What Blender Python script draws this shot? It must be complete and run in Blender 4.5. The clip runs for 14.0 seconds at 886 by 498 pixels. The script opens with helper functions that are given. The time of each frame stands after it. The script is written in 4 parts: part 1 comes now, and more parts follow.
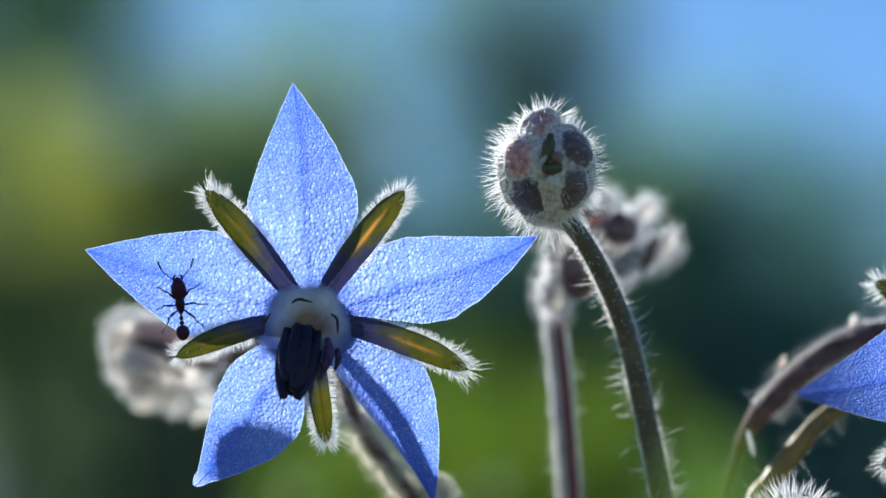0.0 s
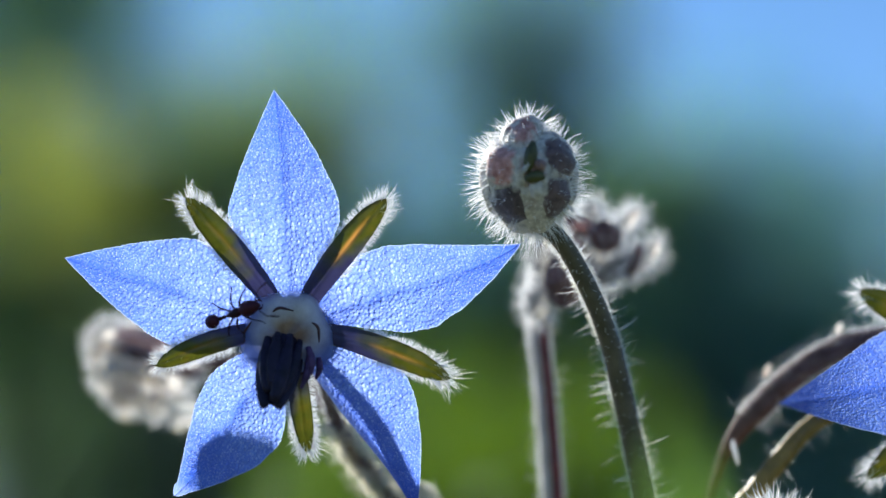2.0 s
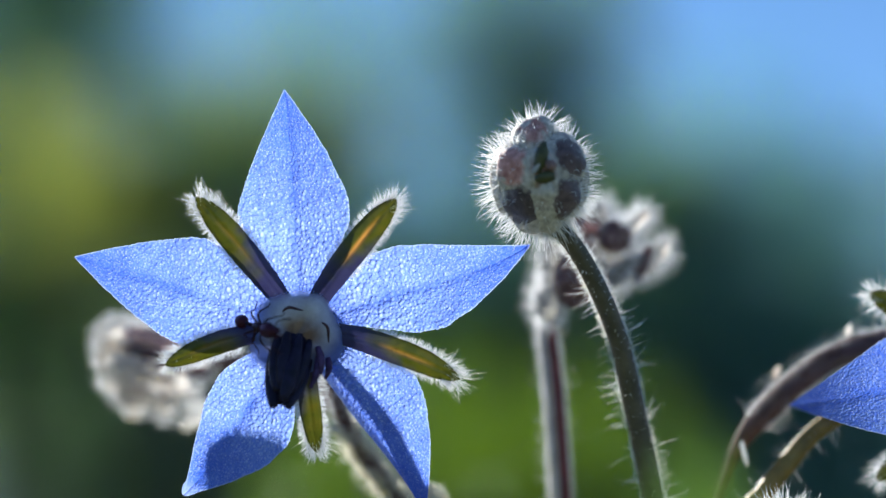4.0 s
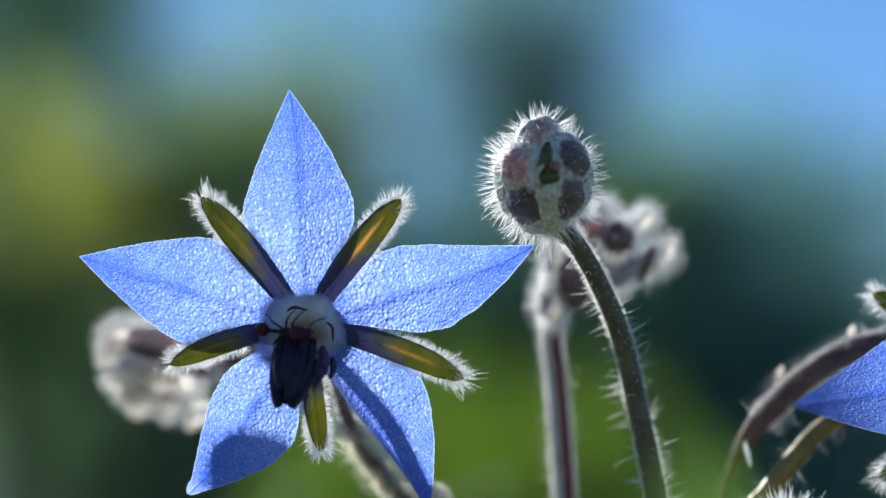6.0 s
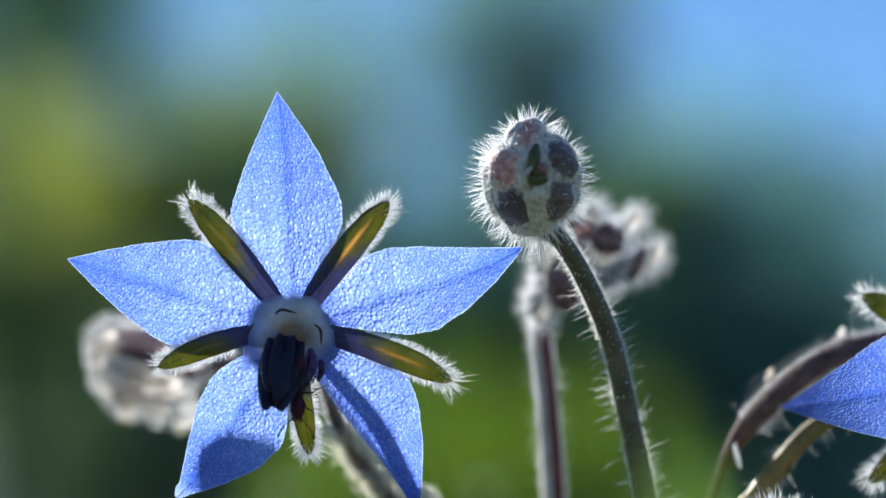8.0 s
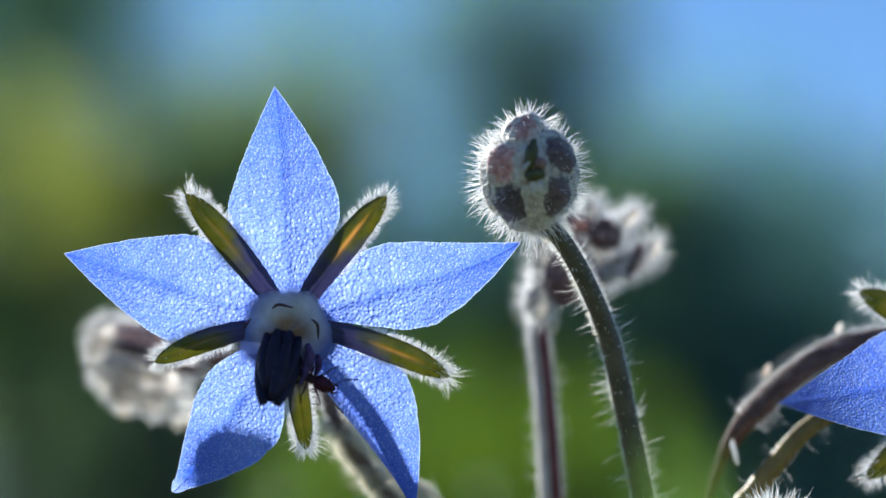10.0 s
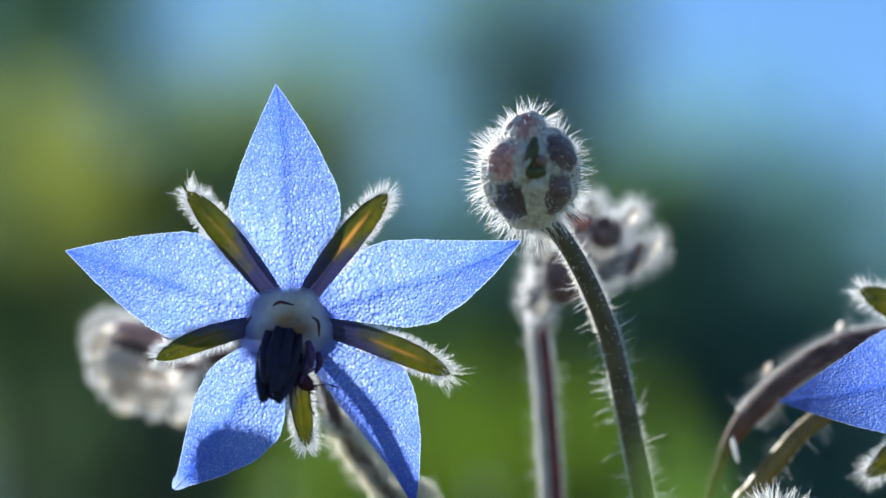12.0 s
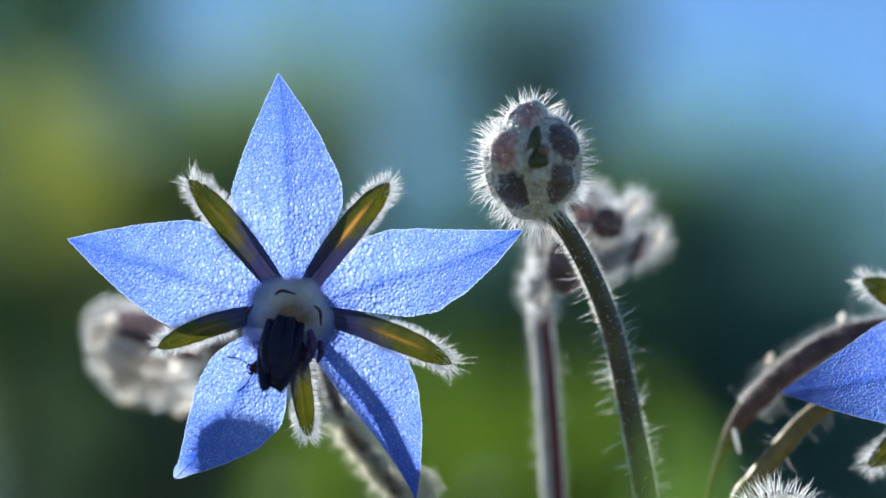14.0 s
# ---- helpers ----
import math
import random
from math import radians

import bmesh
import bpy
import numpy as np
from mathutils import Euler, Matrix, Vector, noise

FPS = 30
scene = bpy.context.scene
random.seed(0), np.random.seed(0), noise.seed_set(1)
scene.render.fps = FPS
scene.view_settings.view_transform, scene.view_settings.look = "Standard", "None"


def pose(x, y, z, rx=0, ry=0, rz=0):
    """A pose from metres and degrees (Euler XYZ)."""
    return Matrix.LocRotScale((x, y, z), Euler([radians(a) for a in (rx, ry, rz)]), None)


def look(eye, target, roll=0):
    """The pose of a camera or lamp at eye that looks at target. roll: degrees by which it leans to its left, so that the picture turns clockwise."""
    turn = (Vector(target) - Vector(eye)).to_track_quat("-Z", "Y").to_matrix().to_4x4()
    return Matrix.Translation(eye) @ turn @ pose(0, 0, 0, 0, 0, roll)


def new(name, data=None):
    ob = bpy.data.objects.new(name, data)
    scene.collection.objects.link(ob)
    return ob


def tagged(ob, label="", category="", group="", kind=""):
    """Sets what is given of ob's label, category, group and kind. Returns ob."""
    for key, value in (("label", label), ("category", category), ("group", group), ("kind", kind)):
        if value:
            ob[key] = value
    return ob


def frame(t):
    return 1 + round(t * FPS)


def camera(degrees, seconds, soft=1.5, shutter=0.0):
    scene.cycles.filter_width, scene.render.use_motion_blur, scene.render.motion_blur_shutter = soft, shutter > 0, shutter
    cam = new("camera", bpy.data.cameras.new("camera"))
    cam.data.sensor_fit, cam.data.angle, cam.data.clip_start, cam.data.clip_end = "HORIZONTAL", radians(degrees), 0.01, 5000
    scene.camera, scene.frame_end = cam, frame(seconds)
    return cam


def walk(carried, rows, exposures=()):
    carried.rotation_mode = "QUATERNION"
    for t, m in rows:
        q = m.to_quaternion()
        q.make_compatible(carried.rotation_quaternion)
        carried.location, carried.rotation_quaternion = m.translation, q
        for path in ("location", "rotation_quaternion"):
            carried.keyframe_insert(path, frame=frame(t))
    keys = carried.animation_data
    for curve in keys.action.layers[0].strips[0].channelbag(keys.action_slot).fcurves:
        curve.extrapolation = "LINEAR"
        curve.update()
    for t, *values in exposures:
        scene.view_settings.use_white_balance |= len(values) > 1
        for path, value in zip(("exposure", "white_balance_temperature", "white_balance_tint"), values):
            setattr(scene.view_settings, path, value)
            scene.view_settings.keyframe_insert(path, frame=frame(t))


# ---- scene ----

# The plants are laid out in millimetres in a frame tilted with the view:
# x to the right, y away from the eye, z up; its origin floats 0.42 m over the ground.
TILT = 10.0
HEIGHT = 0.42
FOCUS = 141.17
PLANT = Matrix.Translation((0, 0, HEIGHT)) @ pose(0, 0, 0, TILT) @ Matrix.Scale(0.001, 4)

# ---- camera ----
cam = camera(22.0, 14.0, soft=1.5)
cam.data.dof.use_dof = True
cam.data.dof.focus_distance = 0.1402
cam.data.dof.aperture_fstop = 12.0


def eye_pose(x, y, z, roll):
    m = PLANT @ Matrix.Translation((x, y - FOCUS, z)) @ pose(0, 0, 0, 90) @ pose(0, 0, 0, 0, 0, roll)
    return Matrix.LocRotScale(m.translation, m.to_quaternion(), None)


walk(cam, [(t, eye_pose(x, y, z, r)) for t, x, y, z, r in (
    (0.0, 0.000, 0.000, 0.000, -0.04),
    (0.5, 0.315, 0.048, 0.345, -0.406),
    (1.0, 0.452, 0.096, 0.438, -0.121),
    (1.2, 0.440, 0.110, 0.440, -0.15),
    (1.5, 1.961, 0.465, 0.575, -0.647),
    (1.7, 1.420, 0.700, 0.550, -0.30),
    (2.0, 1.100, 0.899, 0.507, -0.019),
    (2.5, 0.869, 0.946, 0.651, 0.092),
    (3.0, 0.425, 1.131, 0.367, 0.176),
    (5.5, 0.606, 0.816, 0.816, 0.224),
    (6.0, 0.226, 0.718, 0.526, 0.269),
    (6.5, 0.355, 0.870, 0.047, 0.285),
    (7.0, 0.740, 0.927, -0.144, 0.208),
    (7.5, 0.942, 0.900, 0.059, 0.176),
    (8.0, 0.939, 0.979, 0.657, 0.207),
    (10.5, 1.123, 1.123, 0.324, 0.337),
    (11.0, 0.945, 1.123, 0.685, 0.394),
    (11.5, 0.884, 1.063, 0.664, 0.448),
    (12.0, 1.054, 0.986, 0.218, 0.391),
    (12.5, 1.360, 1.129, -0.175, 0.428),
    (13.0, 0.955, 0.993, 0.133, 0.510),
    (13.5, 0.901, 0.986, 0.043, 0.527),
    (14.0, 0.936, 1.055, -0.439, 0.539),
)], exposures=((0.0, 1.10, 6180, 8), (1.5, 1.16, 6180, 8), (2.5, 1.09, 6180, 8), (5.5, 1.07, 6180, 8), (6.5, 1.01, 6180, 8), (7.5, 1.02, 6180, 8), (8.1, 1.12, 6180, 8), (10.3, 1.08, 6180, 8), (11.0, 1.18, 6180, 8), (12.5, 1.20, 6180, 8), (13.5, 1.17, 6180, 8), (14.0, 1.07, 6180, 8)))

# ---- light ----
SUN_AZIMUTH, SUN_ELEVATION = -31.5, 28.0   # degrees: from +y towards +x, and up
world = bpy.data.worlds.new("sky")
world.use_nodes = True
scene.world = world
wn = world.node_tree.nodes
sky = wn.new("ShaderNodeTexSky")
sky.sky_type = "NISHITA"
sky.sun_disc = False
sky.sun_elevation = radians(SUN_ELEVATION)
sky.sun_rotation = radians(SUN_AZIMUTH)
sky.air_density, sky.dust_density, sky.ozone_density = 1.0, 0.0, 7.0
wn["Background"].inputs["Strength"].default_value = 0.062
world.node_tree.links.new(sky.outputs[0], wn["Background"].inputs["Color"])

sun = new("sun", bpy.data.lights.new("sun", "SUN"))
sun.data.energy = 5.0
sun.data.angle = radians(0.6)
sun.data.color = (1.0, 0.95, 0.86)
ca, sa = math.cos(radians(SUN_ELEVATION)), math.sin(radians(SUN_ELEVATION))
SUN_WAY = Vector((ca * math.sin(radians(SUN_AZIMUTH)), ca * math.cos(radians(SUN_AZIMUTH)), sa))
sun.matrix_world = look(SUN_WAY * 30, (0, 0, 0))


# ---- materials ----
class Nodes:
    """A small writer of node materials."""

    def __init__(self, name):
        self.mat = bpy.data.materials.new(name)
        self.mat.use_nodes = True
        self.tree = self.mat.node_tree
        self.tree.nodes.clear()
        self.out = self.tree.nodes.new("ShaderNodeOutputMaterial")
        self.coord = self.tree.nodes.new("ShaderNodeTexCoord").outputs["Object"]

    def add(self, kind, **values):
        node = self.tree.nodes.new(kind)
        for key, value in values.items():
            socket = node.inputs[key.replace("_", " ")]
            if isinstance(value, bpy.types.NodeSocket):
                self.tree.links.new(value, socket)
            else:
                socket.default_value = value
        return node

    def noise(self, scale, detail=3.0, rough=0.55, vector=None):
        return self.add("ShaderNodeTexNoise", Vector=vector or self.coord, Scale=scale, Detail=detail, Roughness=rough).outputs["Fac"]

    def cells(self, scale, vector=None):
        return self.add("ShaderNodeTexVoronoi", Vector=vector or self.coord, Scale=scale).outputs["Distance"]

    def ramp(self, fac, *stops):
        node = self.add("ShaderNodeValToRGB", Fac=fac)
        ramp = node.color_ramp
        while len(ramp.elements) < len(stops):
            ramp.elements.new(0.5)
        for e, (p, c) in zip(ramp.elements, stops):
            e.position = p
            e.color = (*c, 1) if isinstance(c, tuple) else (c, c, c, 1)
        return node.outputs["Color"]

    def mix(self, fac, a, b):
        node = self.tree.nodes.new("ShaderNodeMix")
        node.data_type = "RGBA"
        for i, v in ((0, fac), (6, a), (7, b)):
            if isinstance(v, bpy.types.NodeSocket):
                self.tree.links.new(v, node.inputs[i])
            elif i:
                node.inputs[i].default_value = (*v, 1)
            else:
                node.inputs[i].default_value = v
        return node.outputs[2]

    def bump(self, height, strength, distance):
        return self.add("ShaderNodeBump", Height=height, Strength=strength, Distance=distance).outputs[0]

    def blend(self, fac, a, b):
        node = self.tree.nodes.new("ShaderNodeMixShader")
        for i, v in enumerate((fac, a, b)):
            if isinstance(v, bpy.types.NodeSocket):
                self.tree.links.new(v, node.inputs[i])
            else:
                node.inputs[i].default_value = v
        return node.outputs[0]

    def done(self, shader):
        self.tree.links.new(shader, self.out.inputs["Surface"])
        return self.mat


def thin(name, front, through_colour, share, gloss=0.08, rough=0.4, bump_scale=0.0, bump_depth=0.0, vary=0.25, grain=2500.0):
    """A thin living sheet or hair: light goes partly through it."""
    n = Nodes(name)
    fac = n.noise(grain, 4.0)
    dark = tuple(c * (1 - vary) for c in front)
    lite = tuple(min(1, c * (1 + vary)) for c in front)
    colour = n.ramp(fac, (0.3, dark), (0.7, lite))
    dark2 = tuple(c * (1 - vary) for c in through_colour)
    lite2 = tuple(min(1, c * (1 + vary)) for c in through_colour)
    passing = n.ramp(fac, (0.3, dark2), (0.7, lite2))
    extra = {}
    if bump_scale:
        extra["Normal"] = n.bump(n.noise(bump_scale, 3.0), 0.6, bump_depth)
    d = n.add("ShaderNodeBsdfDiffuse", Color=colour, **extra).outputs[0]
    t = n.add("ShaderNodeBsdfTranslucent", Color=passing, **extra).outputs[0]
    g = n.add("ShaderNodeBsdfGlossy", Color=(1, 1, 1, 1), Roughness=rough, **extra).outputs[0]
    return n.done(n.blend(gloss, n.blend(share, d, t), g))


def petal_material():
    """Blue petal tissue: fine lengthwise veins and mottling; dew gleam, speckle glints and lit rims are painted pale.
    """
    n = Nodes("petal_blue")

    def layer(name):
        node = n.tree.nodes.new("ShaderNodeAttribute")
        node.attribute_name = name
        return node.outputs["Fac"]

    def times(a, b):
        node = n.add("ShaderNodeMath", Value=a)
        node.operation = "MULTIPLY"
        n.tree.links.new(b, node.inputs[1])
        return node.outputs[0]

    wet = layer("dewy")
    run = n.add("ShaderNodeCombineXYZ", X=n.add("ShaderNodeMath", Value=layer("along")).outputs[0], Y=layer("across"))
    slim = n.add("ShaderNodeVectorMath", Vector=run.outputs[0])
    slim.operation = "MULTIPLY"
    slim.inputs[1].default_value = (0.16, 1.0, 1.0)
    lines = n.noise(7.0, 3.0, 0.6, slim.outputs[0])
    broad = n.noise(300.0, 4.0)
    grit = n.noise(9000.0, 3.0, 0.7)
    small = n.cells(7000.0)
    base = n.mix(n.ramp(broad, (0.35, 0.0), (0.68, 1.0)), (0.066, 0.140, 0.55), (0.140, 0.255, 0.72))
    base = n.mix(times(n.ramp(lines, (0.45, 0.0), (0.62, 0.75)), n.ramp(wet, (0.0, 1.0), (1.0, 0.35))), base, (0.045, 0.105, 0.58))
    base = n.mix(n.ramp(layer("tip"), (0.2, 0.0), (1.0, 0.45)), base, (0.055, 0.125, 0.62))
    colour = n.mix(wet, base, n.mix(0.24, base, (0.44, 0.56, 0.92)))
    # Sparkle of sun through the tissue, painted as fine pale specks.
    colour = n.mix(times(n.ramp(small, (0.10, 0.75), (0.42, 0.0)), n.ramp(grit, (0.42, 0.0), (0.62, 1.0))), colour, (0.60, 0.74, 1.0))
    colour = n.mix(n.ramp(grit, (0.30, 0.40), (0.52, 0.0)), colour, (0.06, 0.14, 0.62))
    # Highlights of the dew beads, painted as a paler blue on each dome.
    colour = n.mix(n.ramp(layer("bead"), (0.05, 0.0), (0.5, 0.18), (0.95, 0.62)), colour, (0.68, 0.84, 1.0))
    # Deep blue for the midrib, and for shade painted in around the throat.
    colour = n.mix(n.ramp(layer("vein_and_shade"), (0.0, 0.0), (1.0, 0.66)), colour, (0.03, 0.09, 0.52))
    # Sunlit edge of the petal, painted as a pale rim.
    colour = n.mix(n.ramp(layer("lit_rim"), (0.0, 0.0), (1.0, 0.6)), colour, (0.66, 0.78, 1.0))
    nor = n.bump(n.ramp(small, (0.0, 1.0), (0.5, 0.0)), 0.8, 0.00005)
    d = n.add("ShaderNodeBsdfDiffuse", Color=n.mix(0.75, base, (0.035, 0.13, 0.95)), Normal=nor).outputs[0]
    t = n.add("ShaderNodeBsdfTranslucent", Color=colour, Normal=nor).outputs[0]
    g = n.add("ShaderNodeBsdfGlossy", Color=(1, 1, 1, 1), Roughness=0.16, Normal=nor).outputs[0]
    return n.done(n.blend(0.06, n.blend(0.77, d, t), g))


def sepal_material(name):
    """Olive sepal, purple and painted shadier towards its foot, with a warm glint painted along its keel."""
    n = Nodes(name)
    mott = n.noise(800.0, 4.0)
    tint = n.tree.nodes.new("ShaderNodeAttribute")
    tint.attribute_name = "tint"
    span = tint.outputs["Fac"]
    green = n.ramp(mott, (0.3, (0.052, 0.064, 0.008)), (0.5, (0.095, 0.10, 0.011)), (0.75, (0.14, 0.085, 0.016)))
    # Purple pigment of the foot, darkened to hold the petals' shade too.
    violet = n.ramp(mott, (0.3, (0.040, 0.038, 0.085)), (0.7, (0.080, 0.070, 0.14)))
    keel_glint = n.tree.nodes.new("ShaderNodeAttribute")
    keel_glint.attribute_name = "keel_glint"
    # Sun shining through the crease, painted as an orange streak.
    colour = n.mix(keel_glint.outputs["Fac"], n.mix(span, violet, green), (0.45, 0.22, 0.10))
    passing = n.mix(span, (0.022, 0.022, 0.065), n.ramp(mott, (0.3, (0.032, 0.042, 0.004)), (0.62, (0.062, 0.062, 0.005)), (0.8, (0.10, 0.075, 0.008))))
    passing = n.mix(keel_glint.outputs["Fac"], passing, (0.62, 0.28, 0.06))
    nor = n.bump(n.noise(2600.0, 4.0), 0.6, 0.0001)
    d = n.add("ShaderNodeBsdfDiffuse", Color=colour, Normal=nor).outputs[0]
    t = n.add("ShaderNodeBsdfTranslucent", Color=passing, Normal=nor).outputs[0]
    g = n.add("ShaderNodeBsdfGlossy", Color=(1, 1, 1, 1), Roughness=0.35, Normal=nor).outputs[0]
    return n.done(n.blend(0.025, n.blend(0.5, d, t), g))


def bud_material():
    """Downy calyx: grey-green skin with maroon pigment where the sepals' middles are."""
    n = Nodes("bud_skin")
    pig = n.tree.nodes.new("ShaderNodeAttribute")
    pig.attribute_name = "pigment"
    grain = n.noise(2600.0, 4.0, 0.65)
    wave = n.add("ShaderNodeMath", Value=pig.outputs["Fac"])
    wave.operation = "ADD"
    n.tree.links.new(n.ramp(n.noise(900.0, 3.0), (0.3, 0.0), (0.7, 0.35)), wave.inputs[1])
    pale = n.ramp(grain, (0.3, (0.34, 0.29, 0.23)), (0.7, (0.82, 0.74, 0.65)))
    blush = n.tree.nodes.new("ShaderNodeAttribute")
    blush.attribute_name = "blush"
    dark = n.mix(blush.outputs["Fac"], n.ramp(grain, (0.3, (0.040, 0.025, 0.032)), (0.7, (0.15, 0.10, 0.105))), n.ramp(grain, (0.3, (0.36, 0.11, 0.085)), (0.66, (0.78, 0.40, 0.34))))
    colour = n.mix(n.ramp(wave.outputs[0], (0.35, 0.0), (0.85, 1.0)), pale, dark)
    p = n.add("ShaderNodeBsdfPrincipled", Base_Color=colour, Roughness=0.6, Normal=n.bump(grain, 0.7, 0.00012))
    p.inputs["Sheen Weight"].default_value = 0.4
    return n.done(p.outputs[0])


def solid(name, low, high, rough=0.5, scale=900.0, bump=0.00005, sheen=0.0, subsurface=0.0, spec=0.5):
    n = Nodes(name)
    fac = n.noise(scale, 5.0, 0.6)
    colour = n.ramp(fac, (0.3, low), (0.7, high))
    p = n.add("ShaderNodeBsdfPrincipled", Base_Color=colour, Roughness=rough, Normal=n.bump(n.noise(scale * 3, 4.0), 0.5, bump))
    p.inputs["Specular IOR Level"].default_value = spec
    p.inputs["Sheen Weight"].default_value = sheen
    if subsurface:
        p.inputs["Subsurface Weight"].default_value = subsurface
        p.inputs["Subsurface Radius"].default_value = (0.0010, 0.0010, 0.0010)
        p.inputs["Subsurface Scale"].default_value = 1.0
    return n.done(p.outputs[0])


PETAL = petal_material()
WOOL = thin("cream_wool", (0.88, 0.84, 0.74), (0.95, 0.91, 0.80), 0.6, 0.12, 0.4, 0, 0, 0.08)
HAIR = thin("white_hair", (0.82, 0.83, 0.85), (0.95, 0.95, 0.95), 0.6, 0.22, 0.35, 0, 0, 0.05)


def throat_material(centre):
    """Waxy throat: pale olive-grey within, brown where the anthers rise, blue towards its thin, clear rim."""
    n = Nodes("throat_wax")

    def from_point(place, near, far):
        gap = n.add("ShaderNodeVectorMath", Vector=n.coord)
        gap.operation = "DISTANCE"
        gap.inputs[1].default_value = place
        return n.add("ShaderNodeMapRange", Value=gap.outputs["Value"], From_Min=near, From_Max=far).outputs[0]

    out = from_point(centre, 0.0016, 0.0028)
    rise = from_point(centre + PLANT.to_3x3() @ Vector((0.0, -1.45, -0.55)), 0.0008, 0.0019)
    mott = n.noise(600.0, 5.0, 0.65)
    pale = n.mix(rise, n.ramp(mott, (0.3, (0.15, 0.075, 0.04)), (0.7, (0.28, 0.17, 0.11))), n.ramp(mott, (0.32, (0.40, 0.36, 0.31)), (0.66, (0.72, 0.68, 0.60))))
    colour = n.mix(out, pale, n.ramp(mott, (0.3, (0.06, 0.10, 0.36)), (0.7, (0.13, 0.19, 0.52))))
    rim = n.tree.nodes.new("ShaderNodeAttribute")
    rim.attribute_name = "clear"
    nor = n.bump(n.noise(2500.0, 3.0), 0.4, 0.00005)
    d = n.add("ShaderNodeBsdfDiffuse", Color=colour, Normal=nor).outputs[0]
    t = n.add("ShaderNodeBsdfTranslucent", Color=colour, Normal=nor).outputs[0]
    g = n.add("ShaderNodeBsdfGlossy", Color=(1, 1, 1, 1), Roughness=0.35, Normal=nor).outputs[0]
    wax = n.blend(0.05, n.blend(0.14, d, t), g)
    return n.done(n.blend(rim.outputs["Fac"], wax, n.add("ShaderNodeBsdfTransparent").outputs[0]))


BUD_SKIN = bud_material()
BEAD = thin("dew_bead_glint", (0.80, 0.72, 0.55), (0.95, 0.88, 0.72), 0.6, 0.15, 0.2, 0, 0, 0.05)
ANTHER = solid("anther_dark", (0.005, 0.004, 0.012), (0.018, 0.014, 0.045), 0.45, 1600.0, 0.00012, spec=0.22)
ANTHER_VIOLET = solid("anther_violet", (0.03, 0.015, 0.05), (0.10, 0.06, 0.17), 0.5, 1600.0, 0.0001, spec=0.2)
NOTCH = solid("notch_maroon", (0.03, 0.008, 0.012), (0.07, 0.02, 0.03), 0.5, 2500.0)
RIDGE = solid("ridge_maroon", (0.10, 0.025, 0.03), (0.24, 0.08, 0.08), 0.6, 900.0, spec=0.2)
STEM = solid("stem_olive_grey", (0.065, 0.054, 0.032), (0.145, 0.118, 0.072), 0.55, 700.0, 0.0001)
STEM_OLIVE = solid("stem_olive_brown", (0.17, 0.112, 0.022), (0.34, 0.225, 0.05), 0.55, 700.0, 0.0001)
STEM_BROWN = solid("stem_brown", (0.075, 0.042, 0.035), (0.17, 0.10, 0.085), 0.75, 700.0, 0.0001, spec=0.2)
BUD_PALE = solid("bud_downy", (0.34, 0.34, 0.33), (0.62, 0.62, 0.62), 0.7, 1100.0, 0.0001, 0.3)
BUD_PINK = solid("bud_pink", (0.13, 0.07, 0.06), (0.36, 0.22, 0.19), 0.6, 2200.0, 0.0001, 0.2)
BUD_GREEN = solid("bud_green", (0.03, 0.035, 0.012), (0.10, 0.10, 0.03), 0.5, 1500.0)
ANT_BODY = solid("ant_chitin", (0.011, 0.0025, 0.007), (0.028, 0.005, 0.013), 0.45, 2500.0, 0.00004, spec=0.22)
ANT_RED = solid("ant_red_chitin", (0.027, 0.004, 0.013), (0.060, 0.0085, 0.026), 0.45, 2500.0, 0.00004, spec=0.22)
STEM_PALE = solid("stem_pale", (0.36, 0.33, 0.30), (0.62, 0.58, 0.54), 0.6, 500.0, 0.0001, 0.4, 1.0)
LEAF_GREEN = thin("leaf_green", (0.04, 0.09, 0.015), (0.12, 0.24, 0.025), 0.6, 0.06, 0.45, 0, 0, 0.3, 60.0)
LEAF_OLIVE = thin("leaf_olive", (0.12, 0.15, 0.04), (0.38, 0.44, 0.075), 0.55, 0.04, 0.65, 0, 0, 0.4, 3.0)
# Raised above foliage tone, so the far hedge's colour carries the haze.
LEAF_HAZED = thin("leaf_hazed", (0.125, 0.265, 0.225), (0.16, 0.39, 0.21), 0.42, 0.10, 0.6, 0, 0, 0.4, 3.0)
VEIL_DIM = thin("bud_downy_grey", (0.36, 0.35, 0.33), (0.30, 0.29, 0.27), 0.45, 0.015, 0.8, 2500.0, 0.0001, 0.4, 600.0)
BUD_VEIL = thin("bud_papery", (0.86, 0.74, 0.64), (0.95, 0.82, 0.70), 0.68, 0.015, 0.8, 2500.0, 0.0001, 0.4, 600.0)
VEIL_PINK = thin("bud_papery_pink", (0.55, 0.38, 0.36), (0.50, 0.34, 0.31), 0.5, 0.05, 0.5, 2500.0, 0.0001, 0.3, 700.0)
VEIL_MAROON = thin("bud_papery_maroon", (0.13, 0.07, 0.07), (0.17, 0.085, 0.08), 0.5, 0.05, 0.5, 2500.0, 0.0001, 0.3, 700.0)
LEAF_MOSS = thin("leaf_moss", (0.10, 0.18, 0.09), (0.20, 0.38, 0.11), 0.45, 0.06, 0.65, 0, 0, 0.4, 3.0)
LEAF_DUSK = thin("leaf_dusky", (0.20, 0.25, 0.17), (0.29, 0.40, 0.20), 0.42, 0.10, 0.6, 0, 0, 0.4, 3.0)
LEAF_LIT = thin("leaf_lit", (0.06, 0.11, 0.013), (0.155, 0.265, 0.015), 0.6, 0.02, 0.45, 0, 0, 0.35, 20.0)
